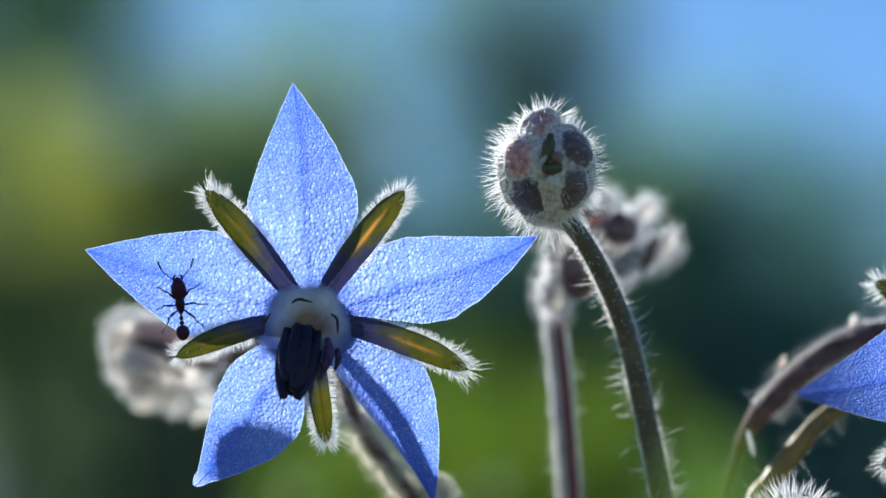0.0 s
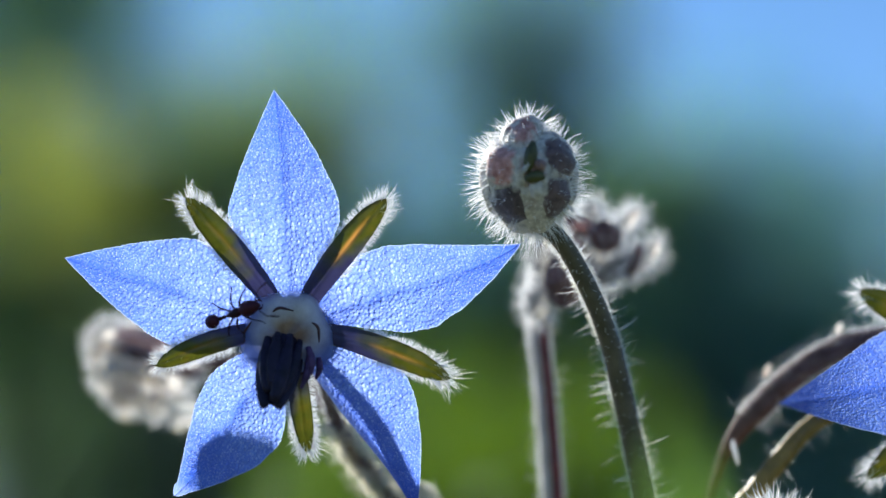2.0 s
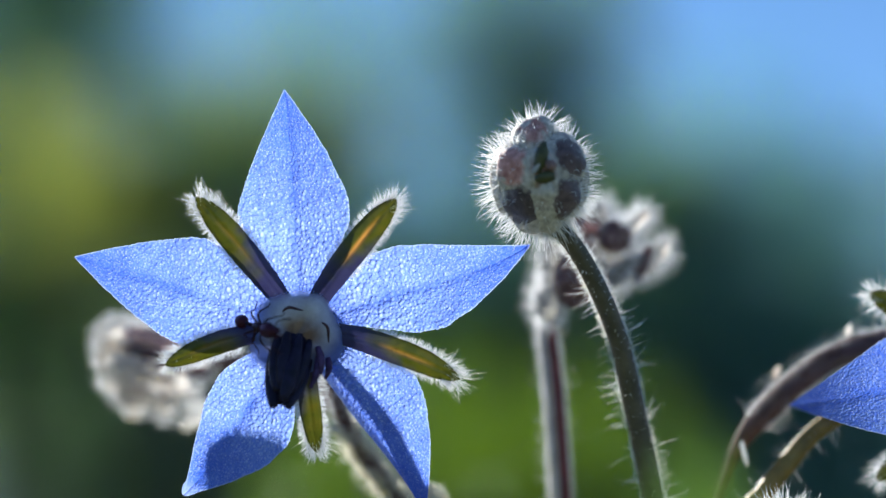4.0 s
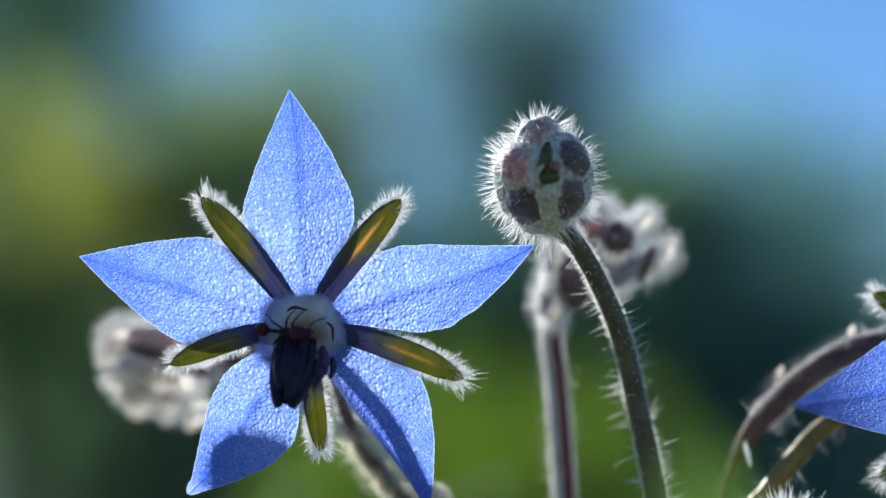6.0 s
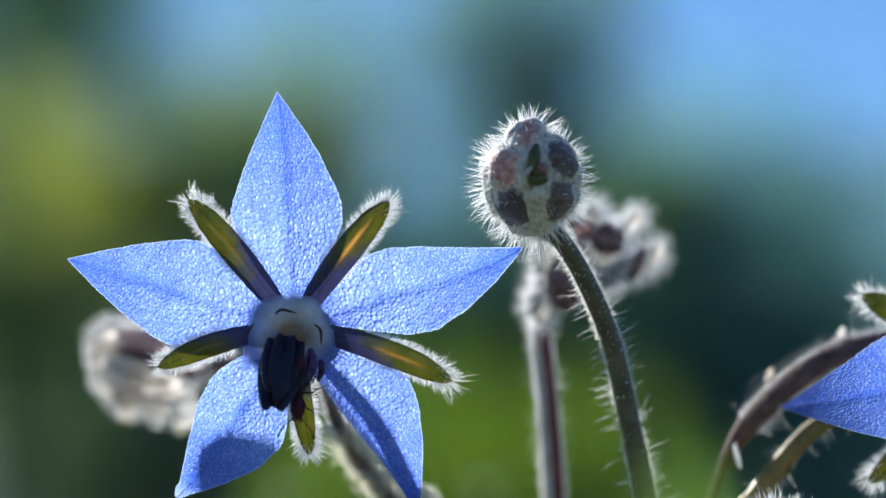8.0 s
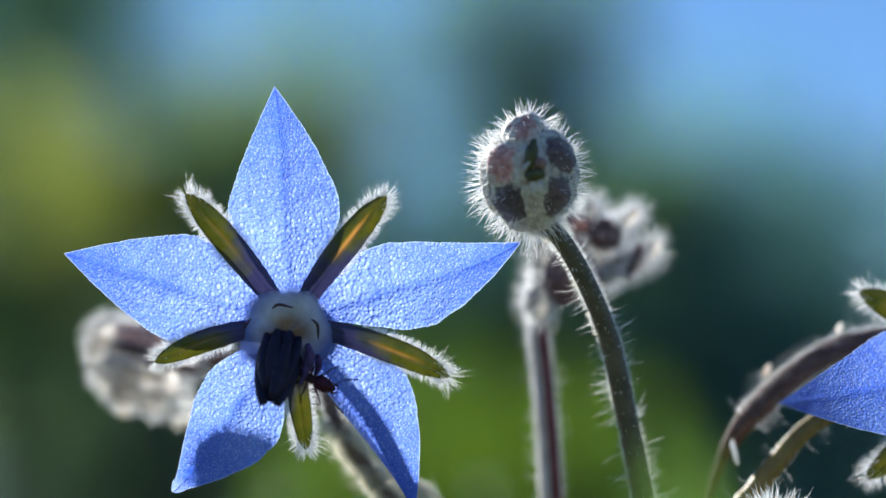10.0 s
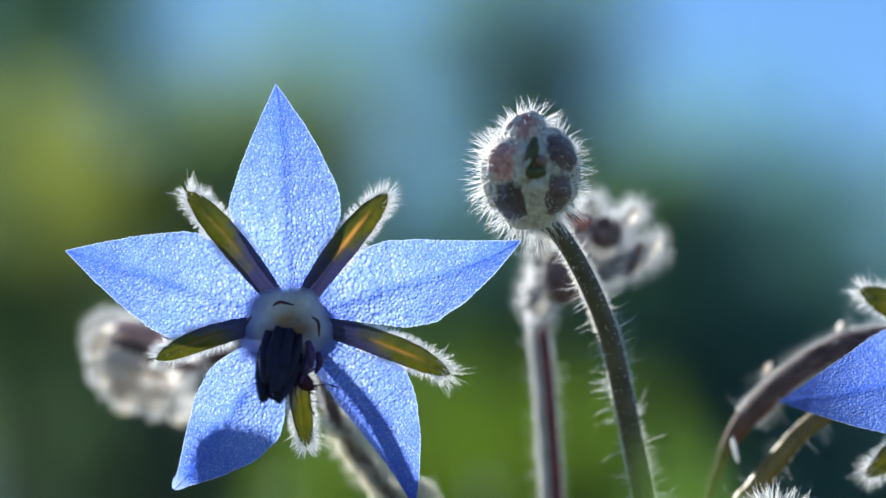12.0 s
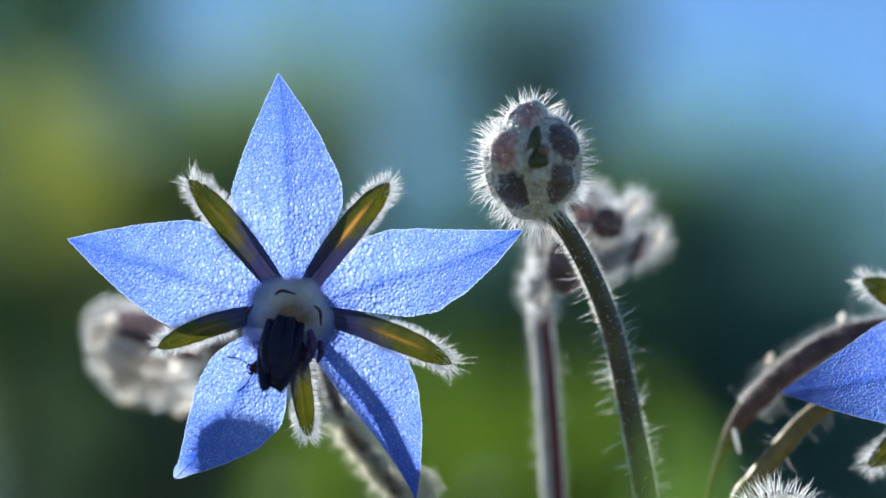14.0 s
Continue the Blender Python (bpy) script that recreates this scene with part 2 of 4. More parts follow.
GLINT_GREEN = thin("glint_green", (0.40, 0.52, 0.22), (0.55, 0.72, 0.28), 0.6, 0.1, 0.4, 0, 0, 0.2, 500.0)
BARK = solid("bark", (0.02, 0.018, 0.014), (0.06, 0.05, 0.04), 0.9, 12.0, 0.01, spec=0.2)


def grass_material():
    n = Nodes("grass")
    fac = n.noise(0.8, 5.0)
    grain = n.noise(60.0, 4.0)
    colour = n.mix(fac, (0.04, 0.06, 0.015), (0.10, 0.12, 0.03))
    colour = n.mix(n.ramp(grain, (0.4, 0.0), (0.7, 0.6)), colour, (0.05, 0.04, 0.02))
    p = n.add("ShaderNodeBsdfPrincipled", Base_Color=colour, Roughness=0.9, Normal=n.bump(grain, 0.8, 0.02))
    return n.done(p.outputs[0])


GRASS = grass_material()


# ---- building helpers ----
def thing(name, base, label, category, group="", kind=""):
    """An empty at base (world, metres) that carries a thing's parts."""
    ob = new(name)
    ob.empty_display_size = 0.01
    ob.location = base
    bpy.context.view_layer.update()
    return tagged(ob, label, category, group, kind)


def part(name, bm, material, parent, label="", kind="", smooth=True, place=PLANT):
    """Link a bmesh, in plant millimetres, as one mesh object under a thing or a part."""
    mesh = bpy.data.meshes.new(name)
    at = Vector((0, 0, 0))
    up = parent
    while up is not None:
        at += up.location
        up = up.parent
    bm.transform(Matrix.Translation(-at) @ place)
    bm.to_mesh(mesh)
    bm.free()
    if smooth:
        mesh.shade_smooth()
    mesh.materials.append(material)
    ob = new(name, mesh)
    ob.parent = parent
    return tagged(ob, label, kind=kind)


def bez(points, n):
    """n + 1 points of a smooth curve through the given ones (Catmull-Rom)."""
    p = [Vector(q) for q in points]
    p = [p[0] * 2 - p[1]] + p + [p[-1] * 2 - p[-2]]
    out = []
    spans = len(p) - 3
    for i in range(n + 1):
        f = i / n * spans
        k = min(int(f), spans - 1)
        t = f - k
        a, b, c, d = p[k:k + 4]
        out.append(0.5 * ((2 * b) + (c - a) * t + (2 * a - 5 * b + 4 * c - d) * t * t + (3 * b - a - 3 * c + d) * t ** 3))
    return out


def tube(bm, points, radii, sides=12, flat=1.0, cap=True):
    """A tube along points; radii: one number, or a function of 0..1."""
    n = len(points)
    side = Vector((0, 1, 0))
    rings = []
    for i, p in enumerate(points):
        way = (points[min(i + 1, n - 1)] - points[max(i - 1, 0)]).normalized()
        across = way.cross(side)
        if across.length < 1e-4:
            across = way.cross(Vector((1, 0, 0)))
        across.normalize()
        deep = across.cross(way).normalized()
        r = radii(i / (n - 1)) if callable(radii) else radii
        rings.append([bm.verts.new(p + (across * math.cos(a) + deep * math.sin(a) * flat) * r)
                      for a in (2 * math.pi * k / sides for k in range(sides))])
    for a, b in zip(rings, rings[1:]):
        for k in range(sides):
            bm.faces.new((a[k], a[(k + 1) % sides], b[(k + 1) % sides], b[k]))
    if cap:
        bm.faces.new(rings[0][::-1])
        bm.faces.new(rings[-1])
    return rings


def blob(bm, centre, radii, turn=None, rough=0.0, freq=1.0, fine=3):
    """A lumpy ellipsoid."""
    made = bmesh.ops.create_icosphere(bm, subdivisions=fine, radius=1.0)["verts"]
    m = turn.to_3x3() if turn else Matrix.Identity(3)
    c, s = Vector(centre), Vector(radii)
    for v in made:
        u = v.co.copy()
        k = 1 + rough * noise.noise(u * 2.2 * freq + c)
        v.co = c + m @ Vector((u.x * s.x * k, u.y * s.y * k, u.z * s.z * k))
    return made


def hair_mesh(roots, radius=0.03, rng=None, droop=0.15):
    """Many fine tapering hairs, each of two crossed translucent blades. roots: (place, way, length)."""
    bm = bmesh.new()
    verts, faces = [], []
    for p, w, length in roots:
        w = w.normalized()
        a = w.orthogonal().normalized()
        b = w.cross(a)
        t = rng.uniform(0, 3.1416)
        a, b = a * math.cos(t) + b * math.sin(t), b * math.cos(t) - a * math.sin(t)
        lean = a * rng.uniform(-droop, droop) + b * rng.uniform(-droop, droop)
        tip = p + w * length + lean * length
        mid = p + w * length * 0.55 + lean * length * 0.2
        for c in (a, b):
            k = len(verts)
            verts += [p - c * radius, p + c * radius, mid + c * radius * 0.75, mid - c * radius * 0.75, tip]
            faces += [(k, k + 1, k + 2, k + 3), (k + 3, k + 2, k + 4)]
    mesh = bpy.data.meshes.new("hairs_raw")
    mesh.from_pydata([tuple(v) for v in verts], [], faces)
    bm.from_mesh(mesh)
    bpy.data.meshes.remove(mesh)
    return bm


def stem_hairs(points, radius, count, length, rng, lo=0.0, hi=1.0, front=1.0, tufts=0):
    """Hairs standing off a stem; with tufts, gathered into that many woolly locks."""
    roots = []
    locks = [(rng.uniform(lo, hi), rng.uniform(0, 2 * math.pi)) for _ in range(tufts)]
    n = len(points) - 1
    for _ in range(count):
        lock = rng.choice(locks) if locks else None
        f = min(hi, max(lo, lock[0] + rng.gauss(0, 0.006))) * n if lock else rng.uniform(lo, hi) * n
        k = min(int(f), n - 1)
        p = points[k].lerp(points[k + 1], f - k)
        way = (points[k + 1] - points[k]).normalized()
        a = way.orthogonal().normalized()
        b = way.cross(a)
        t = lock[1] + rng.gauss(0, 0.35) if lock else rng.uniform(0, 2 * math.pi)
        out = a * math.cos(t) + b * math.sin(t)
        if out.y < 0.05 and rng.random() > front:
            continue
        roots.append((p + out * radius * 0.95, out + way * rng.uniform(-0.35, 0.35), length * rng.uniform(0.4, 1.15)))
    return roots


def coat(points, radius, down, bristles, length, rng, span, nap=0.24, front=1.0, tufts=0):
    """Short down and a few long bristles on a stem."""
    return stem_hairs(points, radius, down, nap, rng, *span, front, tufts) + stem_hairs(points, radius, bristles, length, rng, *span, front)


def blob_hairs(centre, radii, count, length, rng, turn=None, lean=0.25):
    m = turn.to_3x3() if turn else Matrix.Identity(3)
    c, s = Vector(centre), Vector(radii)
    roots = []
    for _ in range(count):
        u = Vector((rng.gauss(0, 1), rng.gauss(0, 1), rng.gauss(0, 1))).normalized()
        p = c + m @ Vector((u.x * s.x, u.y * s.y, u.z * s.z))
        w = m @ Vector((u.x / s.x, u.y / s.y, u.z / s.z)).normalized()
        w = w + Vector((rng.uniform(-lean, lean), rng.uniform(-lean, lean), rng.uniform(-lean, lean)))
        roots.append((p, w, length * rng.uniform(0.5, 1.15)))
    return roots


def beads(parent, places, radius):
    """Small round dew beads, pale in colour to stand in for their glints."""
    for p in places:
        bm = bmesh.new()
        blob(bm, p, (radius, radius, radius * 1.1), None, 0.0, 1.0, 3)
        part("bead", bm, BEAD, parent, "pale glistening bead")


def to_ground(x, y, z, root_x, root_y):
    """Curve points, in plant millimetres, that lead a stem from (x, y, z) down to the soil at root (world mm)."""
    inv = PLANT.inverted()
    end = inv @ Vector((root_x * 0.001, root_y * 0.001, -0.004))
    start = Vector((x, y, z))
    return [start.lerp(end, f) + Vector((0, 0, -18 * math.sin(f * math.pi))) for f in (0.02, 0.12, 0.45, 1.0)]


def foot(root_x, root_y):
    return Vector((root_x * 0.001, root_y * 0.001, 0))


# ---- flowers ----
def dew_field(px, pz, inside, wet, seed):
    """Dew on a petal: places and radii of its beads, and the shine painted on each. px, pz: the sheet's places; wet:
    how dewy each is.
    """
    rng = np.random.default_rng(seed)
    flat_x, flat_z, flat_w = px[inside], pz[inside], wet[inside]
    pick = rng.integers(0, len(flat_x), 5000)
    size = 0.05 + 0.04 * rng.random(5000) + flat_w[pick] * (0.04 + 0.12 * rng.random(5000) ** 1.8)
    keep_x, keep_z, keep_r = np.zeros(5000), np.zeros(5000), np.zeros(5000)
    n = 0
    for k in range(5000):
        x, z, r = flat_x[pick[k]], flat_z[pick[k]], size[k]
        if n and np.any((keep_x[:n] - x) ** 2 + (keep_z[:n] - z) ** 2 < (np.maximum(keep_r[:n], r) * 1.15) ** 2):
            continue
        keep_x[n], keep_z[n], keep_r[n] = x, z, r
        n += 1
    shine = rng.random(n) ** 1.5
    return keep_x[:n], keep_z[:n], keep_r[:n], shine


def petal_mesh(centre, angle, length, left, right, bend, curl, fold=0.0, seed=0, blunt=0.0, neck=(1.0, 1.0), dew=1.0, rows=330, cols=190):
    """A pointed, dewy petal. left and right: its greatest half-widths; bend: sideways bow; curl: how far its tip goes back."""
    d = np.array((math.cos(radians(angle)), math.sin(radians(angle))))
    nrm = np.array((-d[1], d[0]))
    c = Vector(centre)
    u = (np.arange(rows + 1) / rows)[:, None] * np.ones((1, cols + 1))
    s = (2 * np.arange(cols + 1) / cols - 1)[None, :] * np.ones((rows + 1, 1))
    r = 1.0 + (length - 1.0) * u
    taper = np.maximum(0.0, 1 - np.maximum(0.0, (u - 0.38) / 0.62) ** (1.55 if blunt else 1.32))
    wide = np.maximum(1e-5, np.where(s > 0, left, right) * taper)
    if blunt:
        wide = np.maximum(wide, 0.48 * np.sqrt(np.clip((1 - u) / 0.05, 0, 1)) + 1e-5)
    sector = np.maximum(0.3, 0.727 * r - 0.62) * np.where(s > 0, neck[0], neck[1])
    w = (wide ** -5.0 + sector ** -5.0) ** -0.2

    def rim_noise(side):
        return np.array([0.03 * noise.noise(Vector((q * 0.9, side * 2, seed * 7.3))) + 0.016 * noise.noise(Vector((q * 6.0, side * 2, seed * 3.7)))
                         + 0.010 * noise.noise(Vector((q * 15.0, side * 2, seed * 1.7))) for q in r[:, 0]])[:, None]

    edge = 1 + rim_noise(1) * np.maximum(s, 0) + rim_noise(-1) * np.maximum(-s, 0)
    off = (bend * length * 4 * u * u * (1 - u) + w * s) * edge
    px = c.x + d[0] * r + nrm[0] * off
    pz = c.z + d[1] * r + nrm[1] * off

    def broad(scale, shift):
        """Soft unevenness: sampled coarsely along the petal and across it, then spread over the sheet."""
        gr, gc = 44, 30
        ri, ci = np.linspace(0, rows, gr).astype(int), np.linspace(0, cols, gc).astype(int)
        g = np.array([[noise.noise(Vector((px[i, j], shift + seed * 5.0, pz[i, j])) * scale) for j in ci] for i in ri])
        g = np.array([np.interp(np.arange(cols + 1), ci, line) for line in g])
        return np.array([np.interp(np.arange(rows + 1), ri, g[:, j]) for j in range(cols + 1)]).T

    wet = np.clip((1.30 - 1.45 * u + 0.35 * broad(0.6, 3.0)) * dew, 0.04, 1.0)
    y = 0.55 - 0.9 * np.sin(np.minimum(1, u * 1.25) * math.pi * 0.5) + curl * u ** 3
    y = y - 0.22 * np.abs(s) * w * (1 - 0.3 * u) + 0.05 * np.exp(-(s * 7) ** 2)
    if fold:
        y = y + fold * np.maximum(-s, 0) ** 1.5 * 3.0
    y = y - 0.10 * broad(0.55, 0.0) - 0.05 * broad(1.6, 9.0)
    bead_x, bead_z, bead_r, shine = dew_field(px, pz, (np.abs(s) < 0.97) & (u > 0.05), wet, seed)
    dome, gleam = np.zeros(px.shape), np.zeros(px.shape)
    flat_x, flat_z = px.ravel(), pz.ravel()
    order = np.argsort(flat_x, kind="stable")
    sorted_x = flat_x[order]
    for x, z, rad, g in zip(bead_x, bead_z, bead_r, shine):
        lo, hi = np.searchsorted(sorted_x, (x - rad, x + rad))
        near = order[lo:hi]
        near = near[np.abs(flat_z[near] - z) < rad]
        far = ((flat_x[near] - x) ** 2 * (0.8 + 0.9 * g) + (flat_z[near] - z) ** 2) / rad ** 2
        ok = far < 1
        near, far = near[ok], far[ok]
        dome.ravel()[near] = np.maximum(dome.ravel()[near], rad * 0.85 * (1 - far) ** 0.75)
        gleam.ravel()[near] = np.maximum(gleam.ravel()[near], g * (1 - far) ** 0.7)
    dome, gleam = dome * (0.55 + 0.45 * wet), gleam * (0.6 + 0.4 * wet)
    y = y - dome
    # Where the rim and a blunt tip are painted as if catching sun.
    lit_rim = np.where(u > 0.2, np.clip(1 - (1 - np.abs(s)) * w / 0.075, 0, 1), 0.0)
    lit_rim = np.maximum(lit_rim, np.clip(0.6 * blunt * (u - 0.9) / 0.1, 0, 1))
    streak = 0.75 * np.exp(-(w * s / (0.22 + 0.25 * u)) ** 2) * np.minimum(1.0, u * 3) * (0.45 + 0.8 * np.maximum(0.0, 0.5 + broad(0.7, 5.0)))
    # Shade beside the throat, put into the petal's colour towards its foot.
    foot_shade = 1.3 * np.maximum(0.0, 1 - r / (3.6 + 1.2 * broad(0.5, 7.0)))
    vein_and_shade = np.clip(streak + foot_shade, 0, 1)
    mesh = bpy.data.meshes.new("petal_raw")
    at = np.arange((rows + 1) * (cols + 1)).reshape(rows + 1, cols + 1)
    quads = np.stack((at[:-1, :-1], at[:-1, 1:], at[1:, 1:], at[1:, :-1]), -1).reshape(-1, 4)
    mesh.from_pydata(np.stack((px, c.y + y, pz), -1).reshape(-1, 3).tolist(), [], quads.tolist())
    for name, values in (("lit_rim", lit_rim), ("vein_and_shade", vein_and_shade), ("dewy", wet), ("bead", gleam), ("along", r), ("across", w * s), ("tip", np.clip((u - 0.45) / 0.5, 0, 1))):
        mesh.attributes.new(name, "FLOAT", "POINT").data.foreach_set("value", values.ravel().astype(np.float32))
    bm = bmesh.new()
    bm.from_mesh(mesh)
    bpy.data.meshes.remove(mesh)
    return bm


def sepal_frame(centre, angle, length, bend, back, depth=0.1):
    d = Vector((math.cos(radians(angle)), 0, math.sin(radians(angle))))
    nrm = Vector((-d.z, 0, d.x))
    c = Vector(centre)

    def spine(u):
        return c + d * (length * u) + nrm * bend * length * 4 * u * (1 - u) + Vector((0, depth - 1.6 * math.sin(min(1.0, u * 1.6) * math.pi / 2) ** 2 + back * u * u, 0))

    return spine, nrm, d


def sepal_half(u, width):
    return width * (0.45 + 0.55 * math.sin(min(1, u * 1.7) * math.pi / 2)) * max(0.0, 1 - max(0.0, (u - 0.45) / 0.55) ** 4.2) ** 0.72


def sepal_mesh(centre, angle, length, width, bend, back, streak=0.2):
    """A narrow, keeled, trough-shaped sepal with rolled edges."""
    spine, nrm, d = sepal_frame(centre, angle, length, bend, back)
    bm = bmesh.new()
    keel_glint = bm.verts.layers.float.new("keel_glint")
    tint = bm.verts.layers.float.new("tint")
    lines = []
    n, m = 60, 18
    for i in range(n + 1):
        u = 0.08 + 0.92 * i / n
        w = max(0.015, sepal_half(u, width))
        p = spine(u)
        line = []
        for k in range(m + 1):
            s = 2 * k / m - 1
            y = -0.26 * w * (1 - abs(s) ** 1.6) + 0.16 * w * math.exp(-(s * 6) ** 2) + 0.5 * w * max(0, abs(s) - 0.8)
            y += 0.05 * noise.noise((p + nrm * s * w) * 1.3)
            made = bm.verts.new(p + nrm * s * w * (1 + 0.05 * noise.noise(p * 2.0 + nrm * s)) + Vector((0, y, 0)))
            # Strength of the painted glint: a narrow streak in the outer half.
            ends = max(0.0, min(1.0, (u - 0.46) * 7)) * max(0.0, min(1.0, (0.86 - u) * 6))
            made[keel_glint] = streak * ends * math.exp(-((s - 0.05 + 0.3 * noise.noise(Vector((u * 2.5, angle, 0)))) * 6.5) ** 2)
            # Olive begins later where s < 0: the shaded half is painted dark.
            made[tint] = max(0.0, min(1.0, (u - 0.35 + 0.1 * s - 0.10 * abs(s) + 0.10 * noise.noise(p * 1.5)) / 0.24))
            line.append(made)
        lines.append(line)
    for a, b in zip(lines, lines[1:]):
        for k in range(m):
            bm.faces.new((a[k], a[k + 1], b[k + 1], b[k]))
    return bm


def sepal_hairs(centre, angle, length, width, bend, back, count, rng, tuft=1.0, long=1.05):
    """White bristles along a sepal's edges and back, longest at its tip."""
    spine, nrm, d = sepal_frame(centre, angle, length, bend, back)
    roots = []
    for i in range(count):
        u = 0.42 + 0.58 * rng.random() ** 0.8
        s = rng.uniform(-1, 1)
        if rng.random() < 0.93:
            s = math.copysign(1 - 0.12 * rng.random(), s)
        w = sepal_half(u, width)
        p = spine(u) + nrm * s * w + Vector((0, 0.12 * w + 0.2 * w * (1 - abs(s)), 0))
        tip = max(0.0, (u - 0.8) / 0.2)
        way = nrm * s * (1.0 - 0.5 * tip) + d * (0.25 + 1.0 * tip) + Vector((0, rng.uniform(-0.25, 0.55), 0))
        way += Vector((rng.uniform(-.55, .55), rng.uniform(-.3, .3), rng.uniform(-.55, .55)))
        roots.append((p, way, long * rng.uniform(0.45, 1.0) * (0.6 + 0.5 * tip)))
    for i in range(int(34 * tuft)):
        u = rng.uniform(0.86, 1.0)
        s = rng.uniform(-1, 1)
        p = spine(u) + nrm * s * sepal_half(u, width)
        way = d * rng.uniform(0.3, 1.3) + nrm * (s + rng.uniform(-0.6, 0.6)) + Vector((0, rng.uniform(-0.4, 0.5), 0))
        roots.append((p, way, rng.uniform(0.7, 1.6) * (0.4 + 0.6 * tuft)))
    return roots


def throat_and_cone(flower, centre, angles, cone_way, rng, wax):
    """The pale throat with its dark notches, and the dark cone of anthers."""
    c = Vector(centre)
    lead = radians(angles[0])

    def rise(share, turn):
        return -0.30 - 1.2 * (1 - share ** 2.6) - 0.10 * math.cos(5 * (turn - lead)) * math.sin(share * math.pi) - 0.05 * noise.noise(Vector((share * 3, math.cos(turn) * 2, math.sin(turn) * 2)))

    def reach(turn):
        return 3.15 * (1 + 0.05 * math.cos(5 * (turn - lead) + math.pi))

    bm = bmesh.new()
    clear = bm.verts.layers.float.new("clear")
    tip = bm.verts.new(c + Vector((0, rise(0, 0), 0)))
    rings = []
    for i in range(1, 21):
        share = i / 20
        rings.append([bm.verts.new(c + Vector((reach(t) * share * math.cos(t), rise(share, t), reach(t) * share * math.sin(t))))
                      for t in (2 * math.pi * k / 70 for k in range(70))])
        for v in rings[-1]:
            v[clear] = max(0.0, min(1.0, (share - 0.78 + 0.06 * noise.noise(v.co * 1.5)) / 0.2)) ** 1.2
    for k in range(70):
        bm.faces.new((tip, rings[0][(k + 1) % 70], rings[0][k]))
    for inner, outer in zip(rings, rings[1:]):
        for k in range(70):
            bm.faces.new((inner[k], inner[(k + 1) % 70], outer[(k + 1) % 70], outer[k]))
    dome = part("throat", bm, wax, flower, "pale bluish-white waxy throat")
    for a in angles:
        d = Vector((math.cos(radians(a)), 0, math.sin(radians(a))))
        nrm = Vector((-d.z, 0, d.x))
        bm = bmesh.new()
        out = 2.6 if d.x < -0.8 else 2.15
        arc = []
        for f in (-1, -0.6, -0.2, 0.2, 0.6, 1):
            p = d * (out - 0.20 * (f * f) + 0.06 * math.sin(f * 3)) + nrm * f * 0.64 - Vector((0, 0, 0.35))
            t = math.atan2(p.z, p.x)
            arc.append(c + p + Vector((0, rise(min(1.0, p.length / reach(t)), t) - 0.01, 0)))
        tube(bm, bez(arc, 16), lambda f: 0.035 + 0.075 * math.sin(f * math.pi) ** 0.7 * (0.35 + 0.9 * f), 8)
        part("notch", bm, NOTCH, dome, "dark maroon notch")
    way = Vector(cone_way)
    length = way.length
    way.normalize()
    a = way.orthogonal().normalized()
    b = way.cross(a)
    base = c + Vector((-0.12, -0.9, -0.30))
    bm = bmesh.new()
    tube(bm, [base + way * length * f for f in (0, 0.2, 0.4, 0.6, 0.75)], lambda f: 1.0 - 0.55 * f, 14)
    part("cone_core", bm, ANTHER, flower, "dark core of the anther cone")
    for k in range(9):
        t = 2 * math.pi * k / 9 + 0.3
        out = a * math.cos(t) + b * math.sin(t)
        reach = length * (1.0 if k % 2 else 0.82) * rng.uniform(0.9, 1.04)
        pts = [base + out * (1.12 - 0.12 * f - 0.62 * f * f) + way * (reach * f) for f in [i / 12 for i in range(13)]]
        bm = bmesh.new()
        tube(bm, pts, lambda f: 0.12 + 0.36 * math.sin(min(1.0, f * 1.3 + 0.10) * math.pi / 2) * (1 - 0.62 * f ** 5), 10, 0.48)
        part("anther", bm, ANTHER, flower, "dark violet anther")


def side_anthers(flower, centre):
    """Anthers that have come loose beside the cone."""
    c = Vector(centre)
    for start, end, wide in (((1.25, -1.3, -1.6), (0.75, -2.0, -3.7), 0.30), ((1.75, -0.9, -1.9), (1.6, -1.2, -3.2), 0.24), ((1.15, -1.5, -1.2), (1.35, -1.9, -2.9), 0.26), ((-1.75, -1.2, -1.9), (-1.95, -1.7, -3.5), 0.20)):
        a, b = c + Vector(start), c + Vector(end)
        bm = bmesh.new()
        tube(bm, bez([a, a.lerp(b, 0.5) + Vector((0.15, -0.1, 0)), b], 12), lambda f: wide * (0.6 + 0.5 * math.sin(f * math.pi)) * (1 - 0.45 * f), 10, 0.7)
        part("anther", bm, ANTHER_VIOLET, flower, "violet anther")


